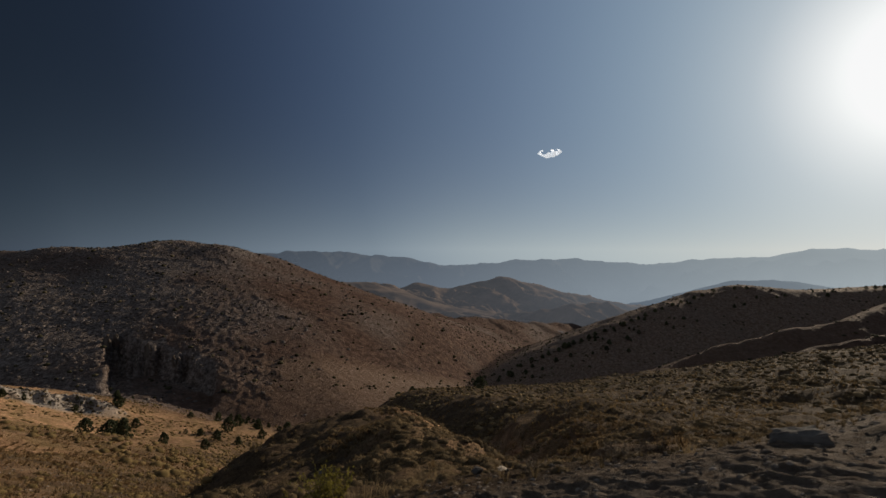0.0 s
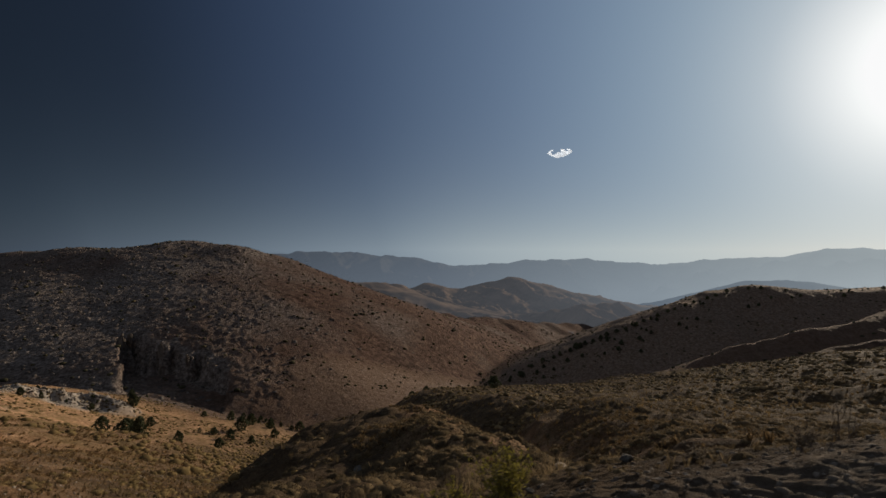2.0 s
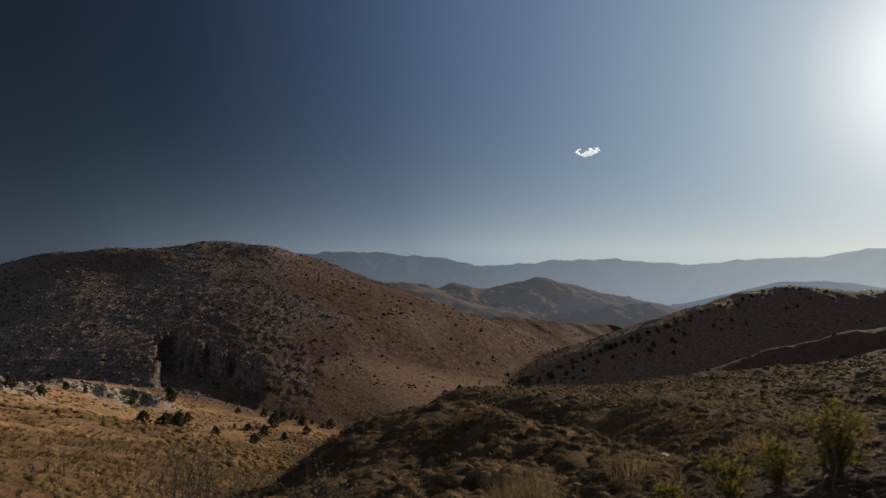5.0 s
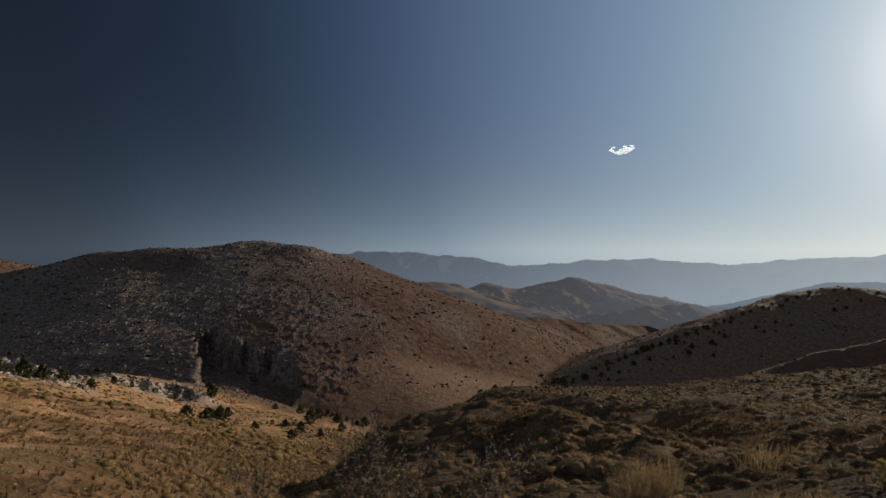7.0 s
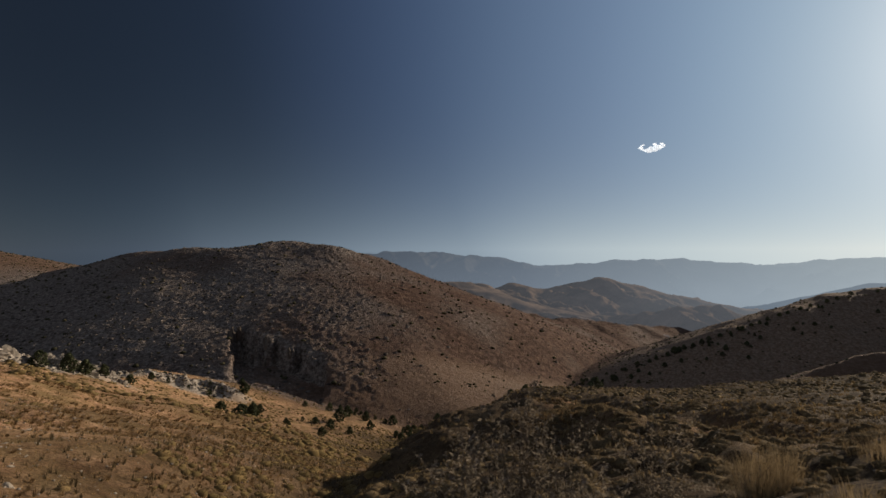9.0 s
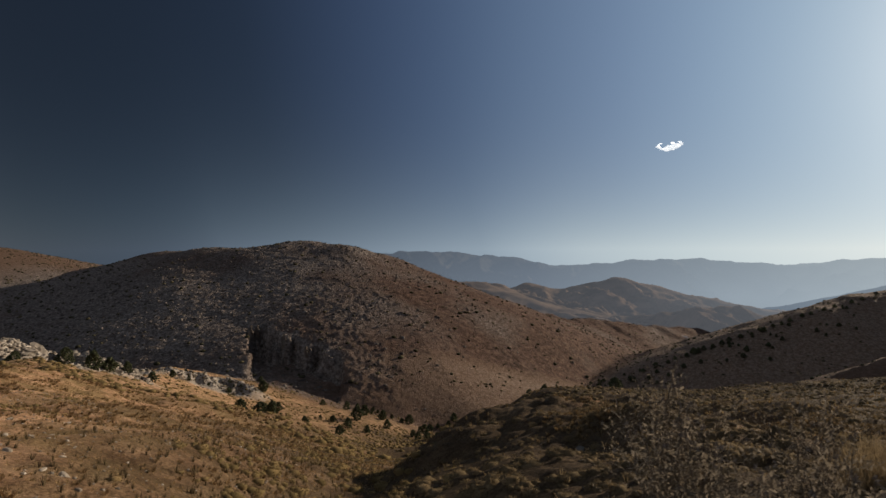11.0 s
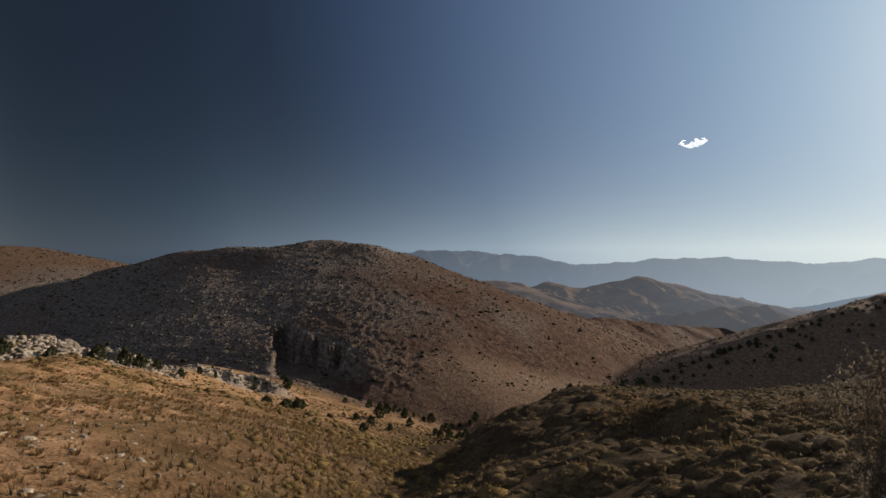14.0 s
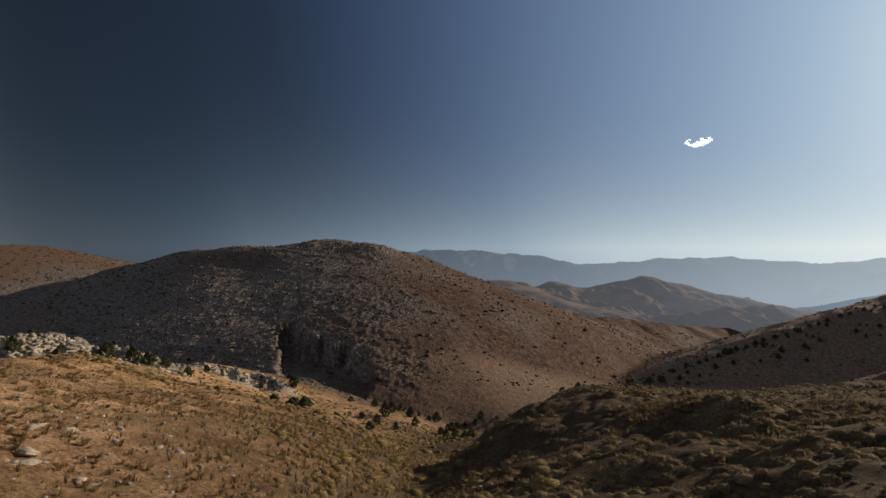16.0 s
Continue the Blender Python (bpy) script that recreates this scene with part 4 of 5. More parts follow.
def template(kind, seed):
    """A unit piece (radius 1, on the ground) as arrays of places and triangles."""
    rnd = random.Random(seed)
    v, f = [], []
    if kind == "blob":
        bm = bmesh.new()
        bmesh.ops.create_icosphere(bm, subdivisions=1, radius=1.0)
        for p in bm.verts:
            q = p.co * (0.75 + 0.5 * rnd.random())
            v.append((q.x, q.y, max(q.z, -0.25) * 0.75 + 0.2))
        f = [[p.index for p in t.verts] for t in bm.faces]
        bm.free()
    elif kind == "clod":
        for q in ((0, 0, 1), (1, 0, 0), (0.3, 0.9, 0), (-0.8, 0.6, 0), (-0.8, -0.5, 0), (0.3, -1, 0)):
            v.append((q[0] * rnd.uniform(0.4, 1.5), q[1] * rnd.uniform(0.4, 1.1), q[2] * rnd.uniform(0.4, 0.8) - (0.12 if q[2] == 0 else 0)))
        v += [(p[0] * 0.7 + rnd.uniform(-0.2, 0.2), p[1] * 0.7 + rnd.uniform(-0.2, 0.2), rnd.uniform(0.25, 0.5)) for p in v[1:6]]
        for i in range(5):
            j = (i + 1) % 5
            f += [(1 + i, 1 + j, 6 + j), (1 + i, 6 + j, 6 + i), (6 + i, 6 + j, 0)]
    elif kind == "rock":
        bm = bmesh.new()
        bmesh.ops.create_icosphere(bm, subdivisions=1, radius=1.0)
        for p in bm.verts:
            q = p.co * rnd.uniform(0.55, 1.0)
            v.append((q.x * 1.2, q.y, q.z * 0.6 + 0.1))
        f = [[p.index for p in t.verts] for t in bm.faces]
        bm.free()
    elif kind in ("cushion", "cushion_fine"):
        sub, count = (1, 34) if kind == "cushion" else (2, 46)
        bm = bmesh.new()
        bmesh.ops.create_icosphere(bm, subdivisions=sub, radius=1.0)
        for p in bm.verts:
            c = p.co.copy()
            q = c * (0.8 + 0.34 * noise.noise(c * 1.7 + Vector((seed, 0, 0))) + 0.22 * noise.noise(c * 4.1 + Vector((0, seed, 0))))
            v.append(Vector((q.x, q.y, max(q.z, -0.15) * 0.62)))
        f = [[p.index for p in t.verts] for t in bm.faces if t.calc_center_median().z > -0.3]
        bm.free()
        for _ in range(count):
            a, u = rnd.uniform(0, 6.283), rnd.random() ** 0.8
            el = math.acos(u)
            d = Vector((math.cos(a) * math.sin(el), math.sin(a) * math.sin(el), math.cos(el)))
            base = Vector((d.x, d.y, d.z * 0.62)) * rnd.uniform(0.7, 0.92)
            tip = base + (d + Vector((rnd.gauss(0, 0.35), rnd.gauss(0, 0.35), rnd.gauss(0.25, 0.3)))) * rnd.uniform(0.08, 0.2)
            s = d.orthogonal().normalized() * rnd.uniform(0.04, 0.08)
            s.rotate(Matrix.Rotation(rnd.uniform(0, 6.28), 3, d))
            i = len(v)
            v += [base + s, base - s, tip]
            f.append((i, i + 1, i + 2))
    elif kind == "tussock":
        for _ in range(22):
            a, lean, h = rnd.uniform(0, 6.283), rnd.uniform(0.25, 1.0), rnd.uniform(0.45, 0.9)
            o = Vector((math.cos(a), math.sin(a), 0))
            b = o * rnd.uniform(0, 0.35)
            s = Vector((-o.y, o.x, 0)) * rnd.uniform(0.05, 0.1)
            i = len(v)
            v += [b - s, b + s, b + o * lean * 0.45 + s * 0.8 + Vector((0, 0, h * 0.8)), b + o * lean * 0.45 - s * 0.8 + Vector((0, 0, h * 0.8)), b + o * lean + Vector((0, 0, h * (1 - 0.55 * lean)))]
            f += [(i, i + 1, i + 2), (i, i + 2, i + 3), (i + 3, i + 2, i + 4)]
    else:
        n, wide = (13, 0.03) if kind == "tuft" else (9, 0.06)
        for _ in range(n):
            a, lean = rnd.uniform(0, 6.283), rnd.uniform(0.05, 0.5)
            o = Vector((math.cos(a), math.sin(a), 0))
            b = o * rnd.uniform(0, 0.22)
            h = rnd.uniform(0.5, 1.05)
            s = Vector((-o.y, o.x, 0)) * wide
            i = len(v)
            if kind == "tuft":
                v += [b - s, b + s, b + o * lean * 0.35 * h + s * 0.7 + Vector((0, 0, h * 0.6)), b + o * lean * h + Vector((0, 0, h))]
                f += [(i, i + 1, i + 2), (i, i + 2, i + 3)]
            else:
                v += [b - s, b + s, b + o * lean * h + Vector((0, 0, h))]
                f += [(i, i + 1, i + 2)]
    return np.array([tuple(p) for p in v], np.float32), np.array(f, np.int32)


def scatter(name, kind, x, y, size, material, label, category, seed, high=1.0, sink=0.0, variants=4):
    """One mesh of many pieces standing on the ground."""
    rng = np.random.default_rng(seed)
    x, y, size = (np.asarray(q, float) for q in (x, y, size))
    z = ground_height(x, y) - sink * size
    which = rng.integers(0, variants, len(x))
    vs, fs, at = [], [], 0
    for t in range(variants):
        tv, tf = template(kind, seed * 7 + t)
        m = which == t
        n = int(m.sum())
        if not n:
            continue
        a = rng.uniform(0, 6.283, n)
        c, s = np.cos(a)[:, None], np.sin(a)[:, None]
        k = size[m][:, None]
        hz = k * high * rng.uniform(0.75, 1.25, n)[:, None]
        px = (tv[None, :, 0] * c - tv[None, :, 1] * s) * k + x[m][:, None]
        py = (tv[None, :, 0] * s + tv[None, :, 1] * c) * k + y[m][:, None]
        pz = tv[None, :, 2] * hz + z[m][:, None]
        vs.append(np.stack([px, py, pz], -1).reshape(-1, 3))
        fs.append((tf[None] + at + (np.arange(n) * len(tv))[:, None, None]).reshape(-1, 3))
        at += n * len(tv)
    v, f = np.concatenate(vs).astype(np.float32), np.concatenate(fs).astype(np.int32)
    me = bpy.data.meshes.new(name)
    me.vertices.add(len(v))
    me.vertices.foreach_set("co", v.ravel())
    me.loops.add(f.size)
    me.loops.foreach_set("vertex_index", f.ravel())
    me.polygons.add(len(f))
    me.polygons.foreach_set("loop_start", np.arange(0, f.size, 3, dtype=np.int32))
    me.update(calc_edges=True)
    me.materials.append(material)
    return tagged(new(name, me), label, category, kind="stuff")


def fan(rng, n, a0, a1, r0, r1, power=1.0):
    """Random places in a sector round the track's middle, by bearing and distance."""
    a = np.radians(rng.uniform(a0, a1, n))
    r = np.sqrt(rng.uniform((r0 / r1) ** 2, 1, n) ** power) * r1
    return -3 + r * np.sin(a), r * np.cos(a)


def patchy(rng, x, y, size, seed, share):
    keep = fbm(x, y, size, 3, seed) + rng.uniform(-0.35, 0.35, len(x)) > np.quantile(fbm(x, y, size, 3, seed), 1 - share)
    return x[keep], y[keep]


def near_side(x, y):
    """How far right of the near slope's left edge."""
    return x - np.interp(y, NEAR_SLOPE[:, 0], NEAR_SLOPE[:, 2])


def brow_side(x, y):
    """1 on the sunny top of the near spur, less on its shaded left flank."""
    return np.clip(1 + (x - np.interp(y, NEAR_SLOPE[:, 0], NEAR_SLOPE[:, 4]) + 0.5) / 3, 0.12, 1)


rng = np.random.default_rng(3)
# thorn cushions on the near spur and shelf
x, y = rng.uniform(-11, 22, 7000), 3.6 + 17 * rng.random(7000) ** 1.1
m = (near_side(x, y) > -1) & (rng.random(len(x)) < brow_side(x, y))
q, w = patchy(rng, x[m], y[m], 2.6, 201, 0.7)
e, g = rng.uniform(-10.5, -2.5, 420), 3.2 + 9 * rng.random(420) ** 1.2
t, u = rng.uniform(-8, 7, 900), 3.0 + 4.5 * rng.random(900)
x, y = np.concatenate([q, e, t]), np.concatenate([w, g, u])
scatter("thorn_cushions", "cushion_fine", x, y, rng.uniform(0.07, 0.24, len(x)) * np.clip((y - 0.6) / 8, 0.35, 1.0), CUSHION, "brown thorny cushion plants on the near slope", "shrubs", 1, 0.95, 0.12, 6)
x, y = rng.uniform(-9, 14, 420), 5 + 22 * rng.random(420)
m = (near_side(x, y) > 0.5) & (rng.random(len(x)) < brow_side(x, y))
x, y = x[m], y[m]
scatter("large_cushions", "cushion_fine", x, y, rng.uniform(0.2, 0.42, len(x)) * np.clip(y / 11, 0.5, 1.0), CUSHION, "large brown thorn cushions on the spur", "shrubs", 20, 0.9, 0.15, 6)
x, y = rng.uniform(-11, 36, 6500), 18 + 34 * rng.random(6500)
m = (near_side(x, y) > -1) & (rng.random(len(x)) < brow_side(x, y))
x, y = patchy(rng, x[m], y[m], 4.5, 201, 0.5)
scatter("spur_cushions", "cushion", x, y, rng.uniform(0.14, 0.38, len(x)), CUSHION, "brown thorny cushion plants over the spur", "shrubs", 17, 0.9, 0.12, 6)
x, y = fan(rng, 14000, -5, 46, 40, 165)
m = near_side(x, y) > -2
x, y = patchy(rng, x[m], y[m], 14.0, 203, 0.75)
scatter("shelf_scrub", "blob", x, y, rng.uniform(0.15, 0.42, len(x)), SHELF_SCRUB, "low brown scrub on the grassy shelf", "shrubs", 2, 0.85, 0.15)
# grass on the near slope
x, y = rng.uniform(-10, 26, 17000), 2.9 + 34 * rng.random(17000) ** 1.4
m = (near_side(x, y) > 0) & (y > 2.9 + 0.25 * fbm(x, y, 1.1, 2, 5)) & (rng.random(len(x)) < np.maximum(brow_side(x, y), 0.7 - y / 7))
x, y = patchy(rng, x[m], y[m], 4.0, 207, 0.6)
scatter("dull_grass", "tuft", x, y, rng.uniform(0.04, 0.13, len(x)) * np.clip(y / 7, 0.5, 1.3), GRASS_DULL, "dry brown grass on the near slope", "grass", 3, 1.1)
# straw-coloured grass on the spur's sunny flank
x, y = rng.uniform(-5, 9, 3200), 7 + 22 * rng.random(3200)
m = (near_side(x, y) > 2) & (rng.random(len(x)) < brow_side(x, y)) & (fbm(x, y, 3.2, 2, 215) > 0.1)
scatter("spur_tussocks", "tussock", x[m], y[m], rng.uniform(0.07, 0.2, m.sum()), SPUR_STRAW, "straw-coloured grass tussocks on the spur", "grass", 22, 1.2)
x, y = fan(rng, 17000, -4, 46, 32, 160)
m = near_side(x, y) > -1
scatter("shelf_grass", "sprig", x[m], y[m], rng.uniform(0.15, 0.42, m.sum()), SHELF_GRASS, "dry brown grass on the shelf", "grass", 4, 0.7)
# the golden slope
x, y = fan(rng, 19000, -68, -18, 8, 120, 1.9)
m = near_side(x, y) < 0.5
scatter("golden_grass", "sprig", x[m], y[m], rng.uniform(0.05, 0.15, m.sum()) * np.clip(np.hypot(x[m], y[m]) / 25, 0.8, 2.0), GRASS, "golden dry grass on the sunlit slope", "grass", 5, 0.6)
x, y = fan(rng, 9000, -68, -18, 8, 100, 1.7)
m = near_side(x, y) < 0
x, y = patchy(rng, x[m], y[m], 3.5, 217, 0.5)
scatter("golden_tussocks", "tussock", x, y, rng.uniform(0.1, 0.28, len(x)) * np.clip(np.hypot(x, y) / 30, 0.75, 1.6), TUSSOCK, "tussocks of golden dry grass on the slope", "grass", 23, 0.75)
x, y = fan(rng, 26000, -68, -18, 8, 110, 1.8)
m = near_side(x, y) < 0.5
x, y = patchy(rng, x[m], y[m], 4.0, 211, 0.055)
scatter("slope_shrubs", "cushion", x, y, rng.uniform(0.08, 0.3, len(x)), OLIVE, "olive and brown low shrubs in golden grass", "shrubs", 6, 0.75, 0.1)
x, y = fan(rng, 6500, -58, -14, 70, 270)
m = near_side(x, y) < -4
x, y = patchy(rng, x[m], y[m], 22.0, 213, 0.5)
scatter("far_slope_shrubs", "blob", x, y, rng.uniform(0.25, 0.75, len(x)), OLIVE, "low shrubs dotted over the far golden slope", "shrubs", 7, 0.7, 0.15)
f = rng.random(420) ** 0.8
q = np.array([along(GULLY_MAIN[1:6], t)[:2] for t in f])
scatter("gully_shrubs", "cushion", q[:, 0] + rng.normal(-0.4, 1.3, 420) * (1 + 2.5 * f), q[:, 1] + rng.normal(0, 1.5, 420), rng.uniform(0.1, 0.34, 420) * (1 + f), OLIVE, "olive shrubs along the gully's bed", "shrubs", 16, 0.8, 0.1)
f = rng.random(2600)
q = np.array([along(GULLY_MAIN[1:7], t)[:2] for t in f])
scatter("gully_grass", "sprig", q[:, 0] + rng.normal(-1, 1.6, 2600) * (1 + 4 * f), q[:, 1] + rng.normal(0, 3, 2600), rng.uniform(0.08, 0.2, 2600) * (1 + 1.5 * f), GRASS_DULL, "dry grass along the gully's bed", "grass", 19, 0.9)
f = rng.random(1000)
q = np.array([along(GULLY_MAIN[4:], t)[:2] for t in f])
scatter("valley_shrubs", "blob", q[:, 0] + rng.normal(0, 8, 1000), q[:, 1] + rng.normal(0, 6, 1000), rng.uniform(0.25, 0.8, 1000), OLIVE, "low olive shrubs in the bottom of the valley", "shrubs", 21, 0.75, 0.15)
# the hills
x, y = fan(rng, 3600, -52, 22, 290, 1000)
m = spine(x, y, BIG_HILL)[0] < 300
x, y = x[m], y[m]
scatter("hill_scrub", "blob", x, y, rng.uniform(0.5, 1.15, len(x)) * rng.choice((1, 1, 1.6), len(x)), SCRUB, "dark scrub dotted over the rocky hill", "shrubs", 8, 1.0, 0.15)
x, y = fan(rng, 11000, -52, 2, 270, 600)
m = rng.random(len(x)) < np.clip((-70 - x) / 130 + 0.45 * fbm(x, y, 60, 3, 61), 0.03, 0.85)
scatter("hill_rocks", "clod", x[m], y[m], rng.uniform(0.45, 1.0, m.sum()) * rng.choice((1, 1, 1, 2.0), m.sum()), HILL_ROCK, "grey limestone rocks over the big hill's flank", "rocks", 9, 0.8, 0.05, 7)
x, y = fan(rng, 1500, 2, 46, 270, 640)
scatter("shaded_hill_scrub", "blob", x, y, rng.uniform(0.4, 1.3, len(x)), SCRUB, "dark scrub on the shaded hillside", "shrubs", 10, 0.9, 0.15)
x, y = fan(rng, 900, -66, -42, 560, 900)
scatter("far_hill_scrub", "blob", x, y, rng.uniform(0.6, 1.5, len(x)), SCRUB, "dark scrub on the far sunlit hill", "shrubs", 11, 0.9, 0.15)
# rubble of the outcrops and gravel of the track
f = rng.random(2200)
q = np.array([along(ROCK_RIB[1:], t)[:2] for t in f])
scatter("outcrop_rubble", "rock", q[:, 0] + rng.normal(2, 4, 2200), q[:, 1] + rng.normal(0, 3, 2200), rng.uniform(0.2, 0.95, 2200), RUBBLE, "broken limestone on the outcrop", "rocks", 12, 1.0, 0.1)
f = rng.random(700)
q = np.array([along(ROCK_RIB_LOW, t)[:2] for t in f])
scatter("low_outcrop_rubble", "rock", q[:, 0] + rng.normal(1, 4, 700), q[:, 1] + rng.normal(0, 3, 700), rng.uniform(0.2, 0.7, 700), RUBBLE, "broken limestone on the low outcrop", "rocks", 13, 1.0, 0.1)
x, y = rng.uniform(-7, 8, 9000), 1.5 + 2.1 * rng.random(9000)
m = rng.random(9000) < np.clip(1.3 - np.abs(y - 2.2) / 1.2, 0, 1)
scatter("dirt_clods", "clod", x[m], y[m], (0.006 + 0.022 * rng.random(m.sum()) ** 2), CLOD, "dry dirt clods along the edge of the track", "dirt", 18, 0.7, 0.1, 8)
x, y = rng.uniform(-8, 7, 3500), rng.uniform(0.8, 3.5, 3500)
scatter("track_gravel", "clod", x, y, 0.004 + 0.016 * rng.random(3500) ** 3, GRAVEL, "loose grey gravel on the dirt track", "gravel", 14, 1.0, 0.0)
x, y = fan(rng, 2600, -68, -26, 10, 45)
m = near_side(x, y) < -2
scatter("slope_pebbles", "rock", x[m], y[m], rng.uniform(0.02, 0.07, m.sum()), RUBBLE, "small pale stones in the golden grass", "gravel", 15, 1.0, 0.0)

# ---- plants beside the track ----


def part(name, v, f, material, parent, label=""):
    me = bpy.data.meshes.new(name)
    me.from_pydata(v, [], f)
    me.materials.append(material)
    ob = new(name, me)
    ob.parent = parent
    return tagged(ob, label)


def stem_into(v, f, pts, r0, r1):
    """A thin three-sided stem along points."""
    for j, p in enumerate(pts):
        r = r0 + (r1 - r0) * j / (len(pts) - 1)
        for q in range(3):
            v.append(Vector(p) + Vector((r * math.cos(q * 2.094), r * math.sin(q * 2.094), 0)))
    i = len(v) - 3 * len(pts)
    for j in range(len(pts) - 1):
        for q in range(3):
            a, b = i + 3 * j + q, i + 3 * j + (q + 1) % 3
            f.append((a, b, b + 3, a + 3))


def leaf_into(v, f, p, rnd, size, curl=0.5):
    e = Euler([rnd.uniform(0, 6.28) for _ in range(3)]).to_matrix()
    i = len(v)
    for c in ((0, 0, 0), (0.35, 0.2, 0.1 * curl), (0.8, 0.13, 0.5 * curl), (1.15, 0, 0.9 * curl), (0.7, -0.15, 0.5 * curl), (0.3, -0.2, 0.1 * curl)):
        v.append(Vector(p) + size * (e @ Vector(c)))
    f += [(i, i + 1, i + 2, i + 5), (i + 5, i + 2, i + 4), (i + 2, i + 3, i + 4)]


def twig_shrub(name, x, y, height, spread, stems, leaf, leaves, leaf_material, label, category, seed, group="", heads=0):
    rnd = random.Random(seed)
    root = new(name)
    root.location = (x, y, ground_at(x, y) - 0.01)
    sv, sf, lv, lf, hv, hf = [], [], [], [], [], []
    for _ in range(stems):
        a, lean = rnd.uniform(0, 6.283), rnd.uniform(0.0, 1.0) ** 0.7 * spread
        h = height * rnd.uniform(0.62, 0.95) * (1 - 0.3 * lean / max(spread, 1e-6))
        pts, p = [], Vector((rnd.gauss(0, 0.02), rnd.gauss(0, 0.02), 0))
        for j in range(6):
            u = j / 5
            pts.append(p + Vector((math.cos(a) * lean * u ** 1.4, math.sin(a) * lean * u ** 1.4, h * u)) + Vector((rnd.gauss(0, 0.012), rnd.gauss(0, 0.012), 0)) * (0 if j == 0 else height * 1.6))
        stem_into(sv, sf, pts, 0.0038, 0.0015)
        for b in range(4):
            j = rnd.randint(1, 4)
            o = pts[j]
            tip = o + Vector((rnd.gauss(0, 0.09), rnd.gauss(0, 0.09), rnd.uniform(0.03, 0.14))) * height * 1.6
            stem_into(sv, sf, [o, (o + tip) / 2 + Vector((0, 0, 0.01)), tip], 0.0018, 0.0009)
            for _ in range(leaves):
                leaf_into(lv, lf, o.lerp(tip, rnd.random()), rnd, leaf * rnd.uniform(0.6, 1.3))
            if heads and rnd.random() < heads:
                for _ in range(9):
                    leaf_into(hv, hf, tip, rnd, leaf * 0.7, 0.2)
        for _ in range(leaves * 3):
            u = rnd.uniform(0.25, 1)
            j = min(int(u * 5), 4)
            leaf_into(lv, lf, pts[j].lerp(pts[j + 1], u * 5 - j), rnd, leaf * rnd.uniform(0.6, 1.3))
        if heads:
            for _ in range(12):
                leaf_into(hv, hf, pts[-1], rnd, leaf * 0.8, 0.2)
    tagged(part("stalk", sv, sf, DRY_STEM, root), kind="stuff")
    if lv:
        tagged(part("foliage", lv, lf, leaf_material, root), kind="stuff")
    if hv:
        tagged(part("seed_head", hv, hf, SEED, root, "pale dry seed heads"), kind="stuff")
    return tagged(root, label, category, group=group)


def grass_clump(x, y, height, width, blades, label, seed):
    rnd = random.Random(seed)
    v, f = [], []
    for _ in range(blades):
        a, q = rnd.uniform(0, 6.283), width * math.sqrt(rnd.random())
        b = Vector((q * math.cos(a), q * math.sin(a), -0.01))
        h = height * rnd.uniform(0.45, 1.0)
        o = Vector((rnd.gauss(0, 0.16), rnd.gauss(0, 0.16), 0)) * h + 0.35 * b
        s = Vector((math.cos(a + 1.6), math.sin(a + 1.6), 0)) * rnd.uniform(0.0008, 0.0022)
        i = len(v)
        v += [b - s, b + s, b + o * 0.35 + s + Vector((0, 0, h * 0.55)), b + o * 0.35 - s + Vector((0, 0, h * 0.55)), b + o + Vector((0, 0, h))]
        f += [(i, i + 1, i + 2, i + 3), (i + 3, i + 2, i + 4)]
    ob = mesh_object("grass_clump", v, f, STRAW, smooth=False)
    ob.location = (x, y, ground_at(x, y))
    return tagged(ob, label, "grass", group="grass clumps by the track")


for x, y, h, w, n, seed in ((-2.5, 2.55, 0.24, 0.12, 260, 1), (-2.36, 2.7, 0.18, 0.10, 160, 2), (-1.85, 2.75, 0.2, 0.13, 200, 3), (-1.65, 2.8, 0.16, 0.1, 140, 4), (-1.35, 2.6, 0.13, 0.10, 120, 5), (-2.1, 3.2, 0.25, 0.16, 180, 6),
                            (1.45, 3.1, 0.13, 0.06, 60, 7), (-0.1, 4.4, 0.25, 0.2, 200, 8), (-0.8, 5.2, 0.3, 0.3, 260, 9), (1.6, 5.0, 0.25, 0.25, 180, 10), (-3.3, 3.5, 0.3, 0.15, 160, 11), (-1.95, 4.85, 0.58, 0.22, 480, 12), (-1.68, 5.0, 0.5, 0.16, 220, 13)):
    grass_clump(x, y, h * 0.85, w, n, "clump of straw-coloured dry grass beside the track", seed)
for x, y, h, sp, n, seed in ((-0.62, 2.72, 0.36, 0.17, 24, 1), (-0.85, 2.75, 0.28, 0.12, 12, 2), (-1.0, 2.9, 0.25, 0.14, 12, 3), (-1.35, 2.75, 0.2, 0.1, 8, 6)):
    twig_shrub("green_bush", x, y, h * 1.2, sp, int(n * 1.3), 0.016, 12, GREEN_LEAF, "yellow-green leafy bush at the edge of the track", "bush", seed, "green bushes by the track")
for x, y, h, sp, n, seed in ((-3.78, 3.0, 0.98, 0.26, 24, 11), (-3.52, 3.05, 0.8, 0.24, 14, 12), (-3.12, 3.0, 0.74, 0.24, 16, 13), (-3.95, 1.98, 0.74, 0.14, 13, 15), (-3.75, 1.9, 0.54, 0.22, 11, 16),
                             (-3.45, 1.95, 0.5, 0.26, 13, 17)):
    twig_shrub("thistle_shrub", x, y, h * 1.3, sp, int(n * 1.4), 0.0155, 14, DRY_LEAF, "tall dried brown thistle shrub with curled leaves", "shrub", seed, "dried thistles by the track", heads=0.12)
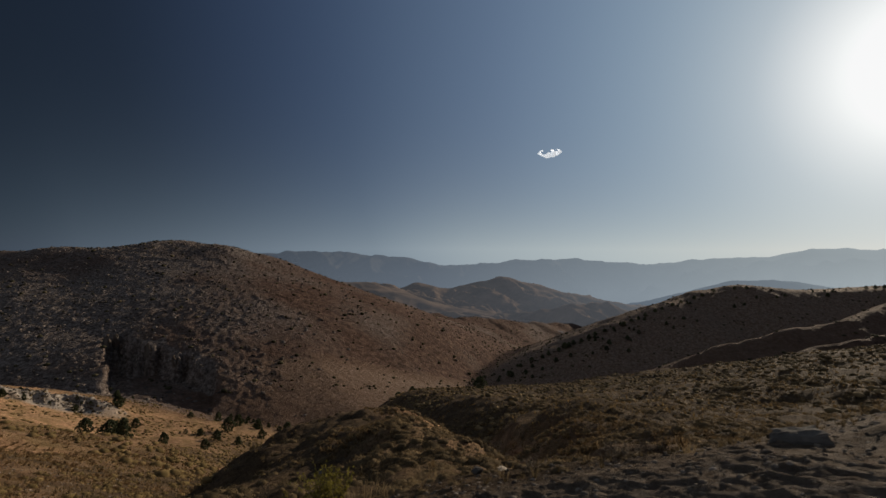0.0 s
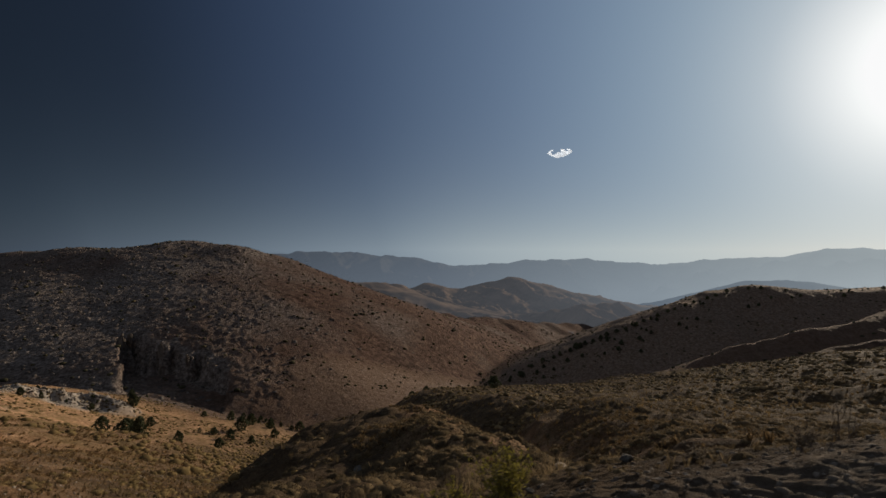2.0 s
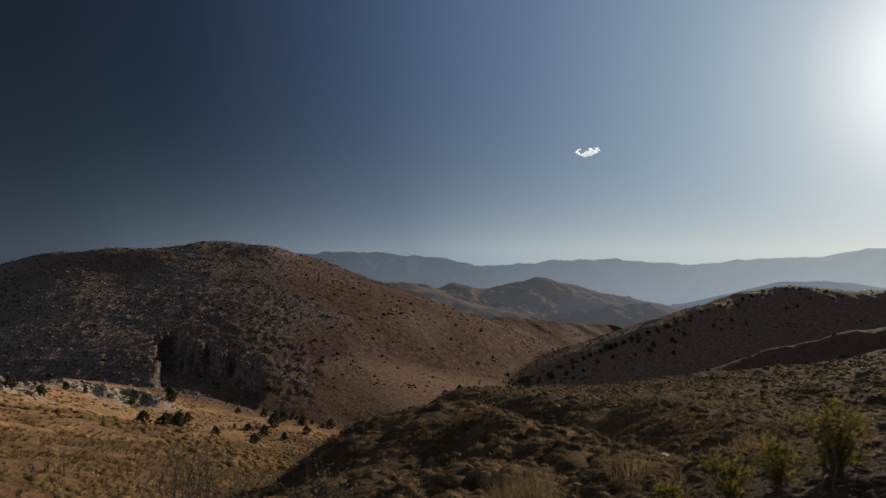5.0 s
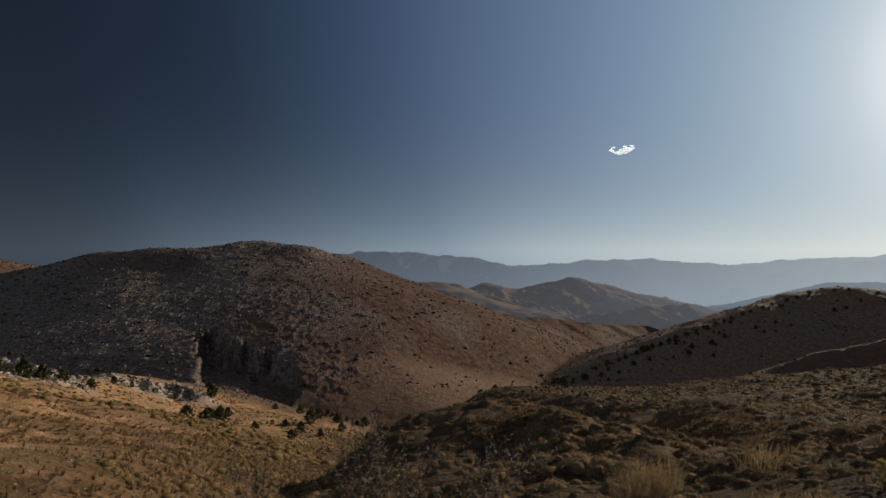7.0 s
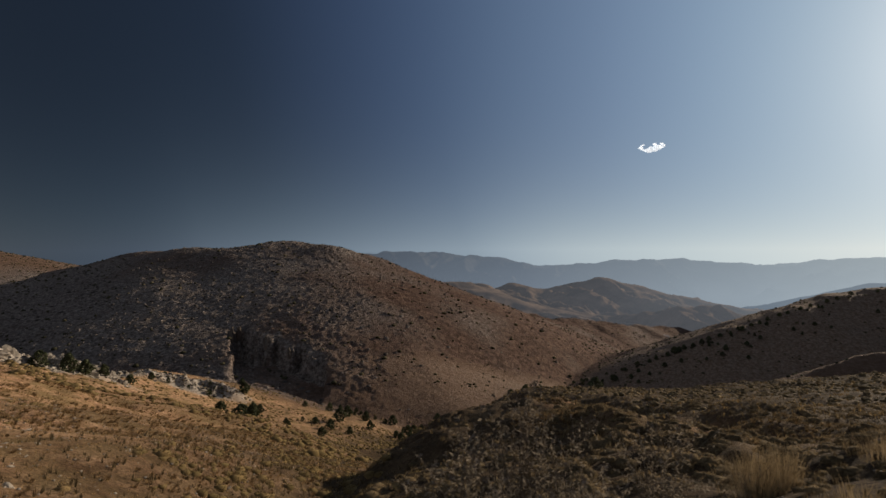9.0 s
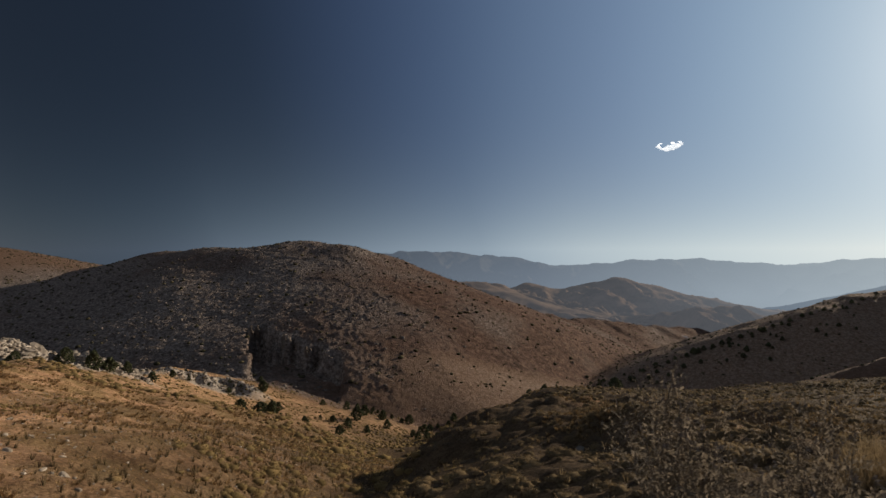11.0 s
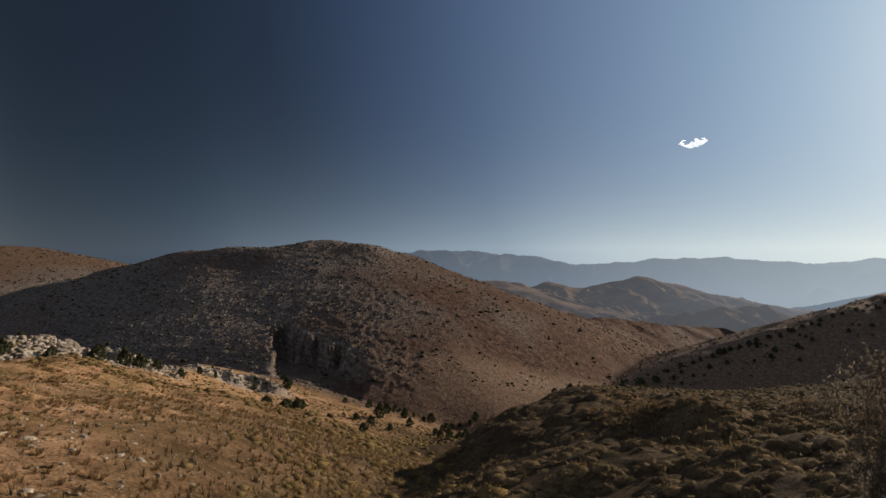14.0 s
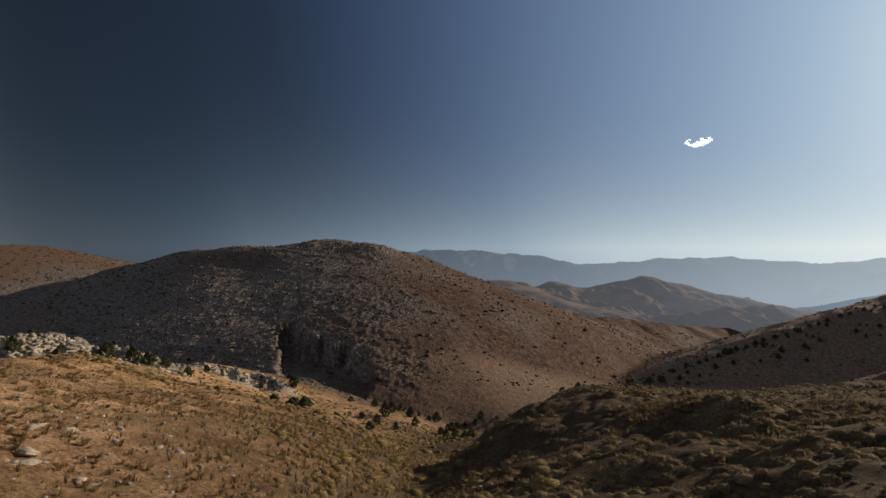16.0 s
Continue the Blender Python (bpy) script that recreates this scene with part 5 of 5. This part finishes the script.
for x, y, h, n, seed in ((-0.86, 2.4, 0.55, 2, 21), (1.2, 3.15, 0.34, 4, 22), (1.32, 3.2, 0.3, 3, 23), (0.9, 3.0, 0.3, 2, 24)):
    twig_shrub("dry_stalk", x, y, h, 0.08, n, 0.008, 0, DRY_LEAF, "thin dry flower stalk standing by the track", "plant", seed, "dry stalks", heads=0.5)
twig_shrub("pale_bush", 1.08, 3.2, 0.13, 0.15, 26, 0.012, 3, DRY_LEAF, "low pale twiggy bush on the gravel's edge", "bush", 31)
twig_shrub("pale_bush", 0.55, 3.35, 0.1, 0.12, 16, 0.012, 3, DRY_LEAF, "low pale twiggy bush on the gravel's edge", "bush", 32)

# ---- cloud ----


def cloud():
    """A ragged puff with a curl at either end."""
    rnd = random.Random(8)
    bm = bmesh.new()

    def puff(x, z, r):
        m = Matrix.Translation((x, rnd.gauss(0, 8), z)) @ Matrix.Diagonal((1.35, 1, 0.7, 1))
        bmesh.ops.create_icosphere(bm, subdivisions=3, radius=r, matrix=m)

    for _ in range(26):
        u = rnd.gauss(0, 1)
        puff(16 + 25 * max(-1.4, min(1.4, u)), 6 * u - 2 + rnd.gauss(0, 12), rnd.uniform(9, 19))
    for i in range(16):
        u = i / 15
        puff(-38 - 46 * math.sin(u * 2.6) ** 0.8 + 26 * max(0, u - 0.6) + rnd.gauss(0, 2), -14 + 46 * u + rnd.gauss(0, 2), 7 - 3 * u + rnd.uniform(-1, 2))
        puff(50 + 38 * math.sin(u * 2.2) - 20 * max(0, u - 0.6) + rnd.gauss(0, 2), -6 + 40 * u + rnd.gauss(0, 2), 9 - 4 * u + rnd.uniform(-1, 2))
    for p in bm.verts:
        p.co += 7 * Vector((noise.noise(p.co * 0.07), noise.noise(p.co * 0.07 + Vector((9, 0, 0))), noise.noise(p.co * 0.07 + Vector((0, 9, 0)))))
        p.co += 3 * Vector((noise.noise(p.co * 0.22), 0, noise.noise(p.co * 0.22 + Vector((0, 9, 0)))))
    me = bpy.data.meshes.new("backdrop_cloud")
    bm.to_mesh(me)
    bm.free()
    me.polygons.foreach_set("use_smooth", np.ones(len(me.polygons), bool))
    me.materials.append(CLOUD)
    ob = new("backdrop_cloud", me)
    ob.matrix_world = Matrix.LocRotScale((877, 4312, 784), Euler((0, 0, -radians(11.5))), None)
    return tagged(ob, "small bright cloud alone in the sky", "cloud", kind="structure")


cloud()
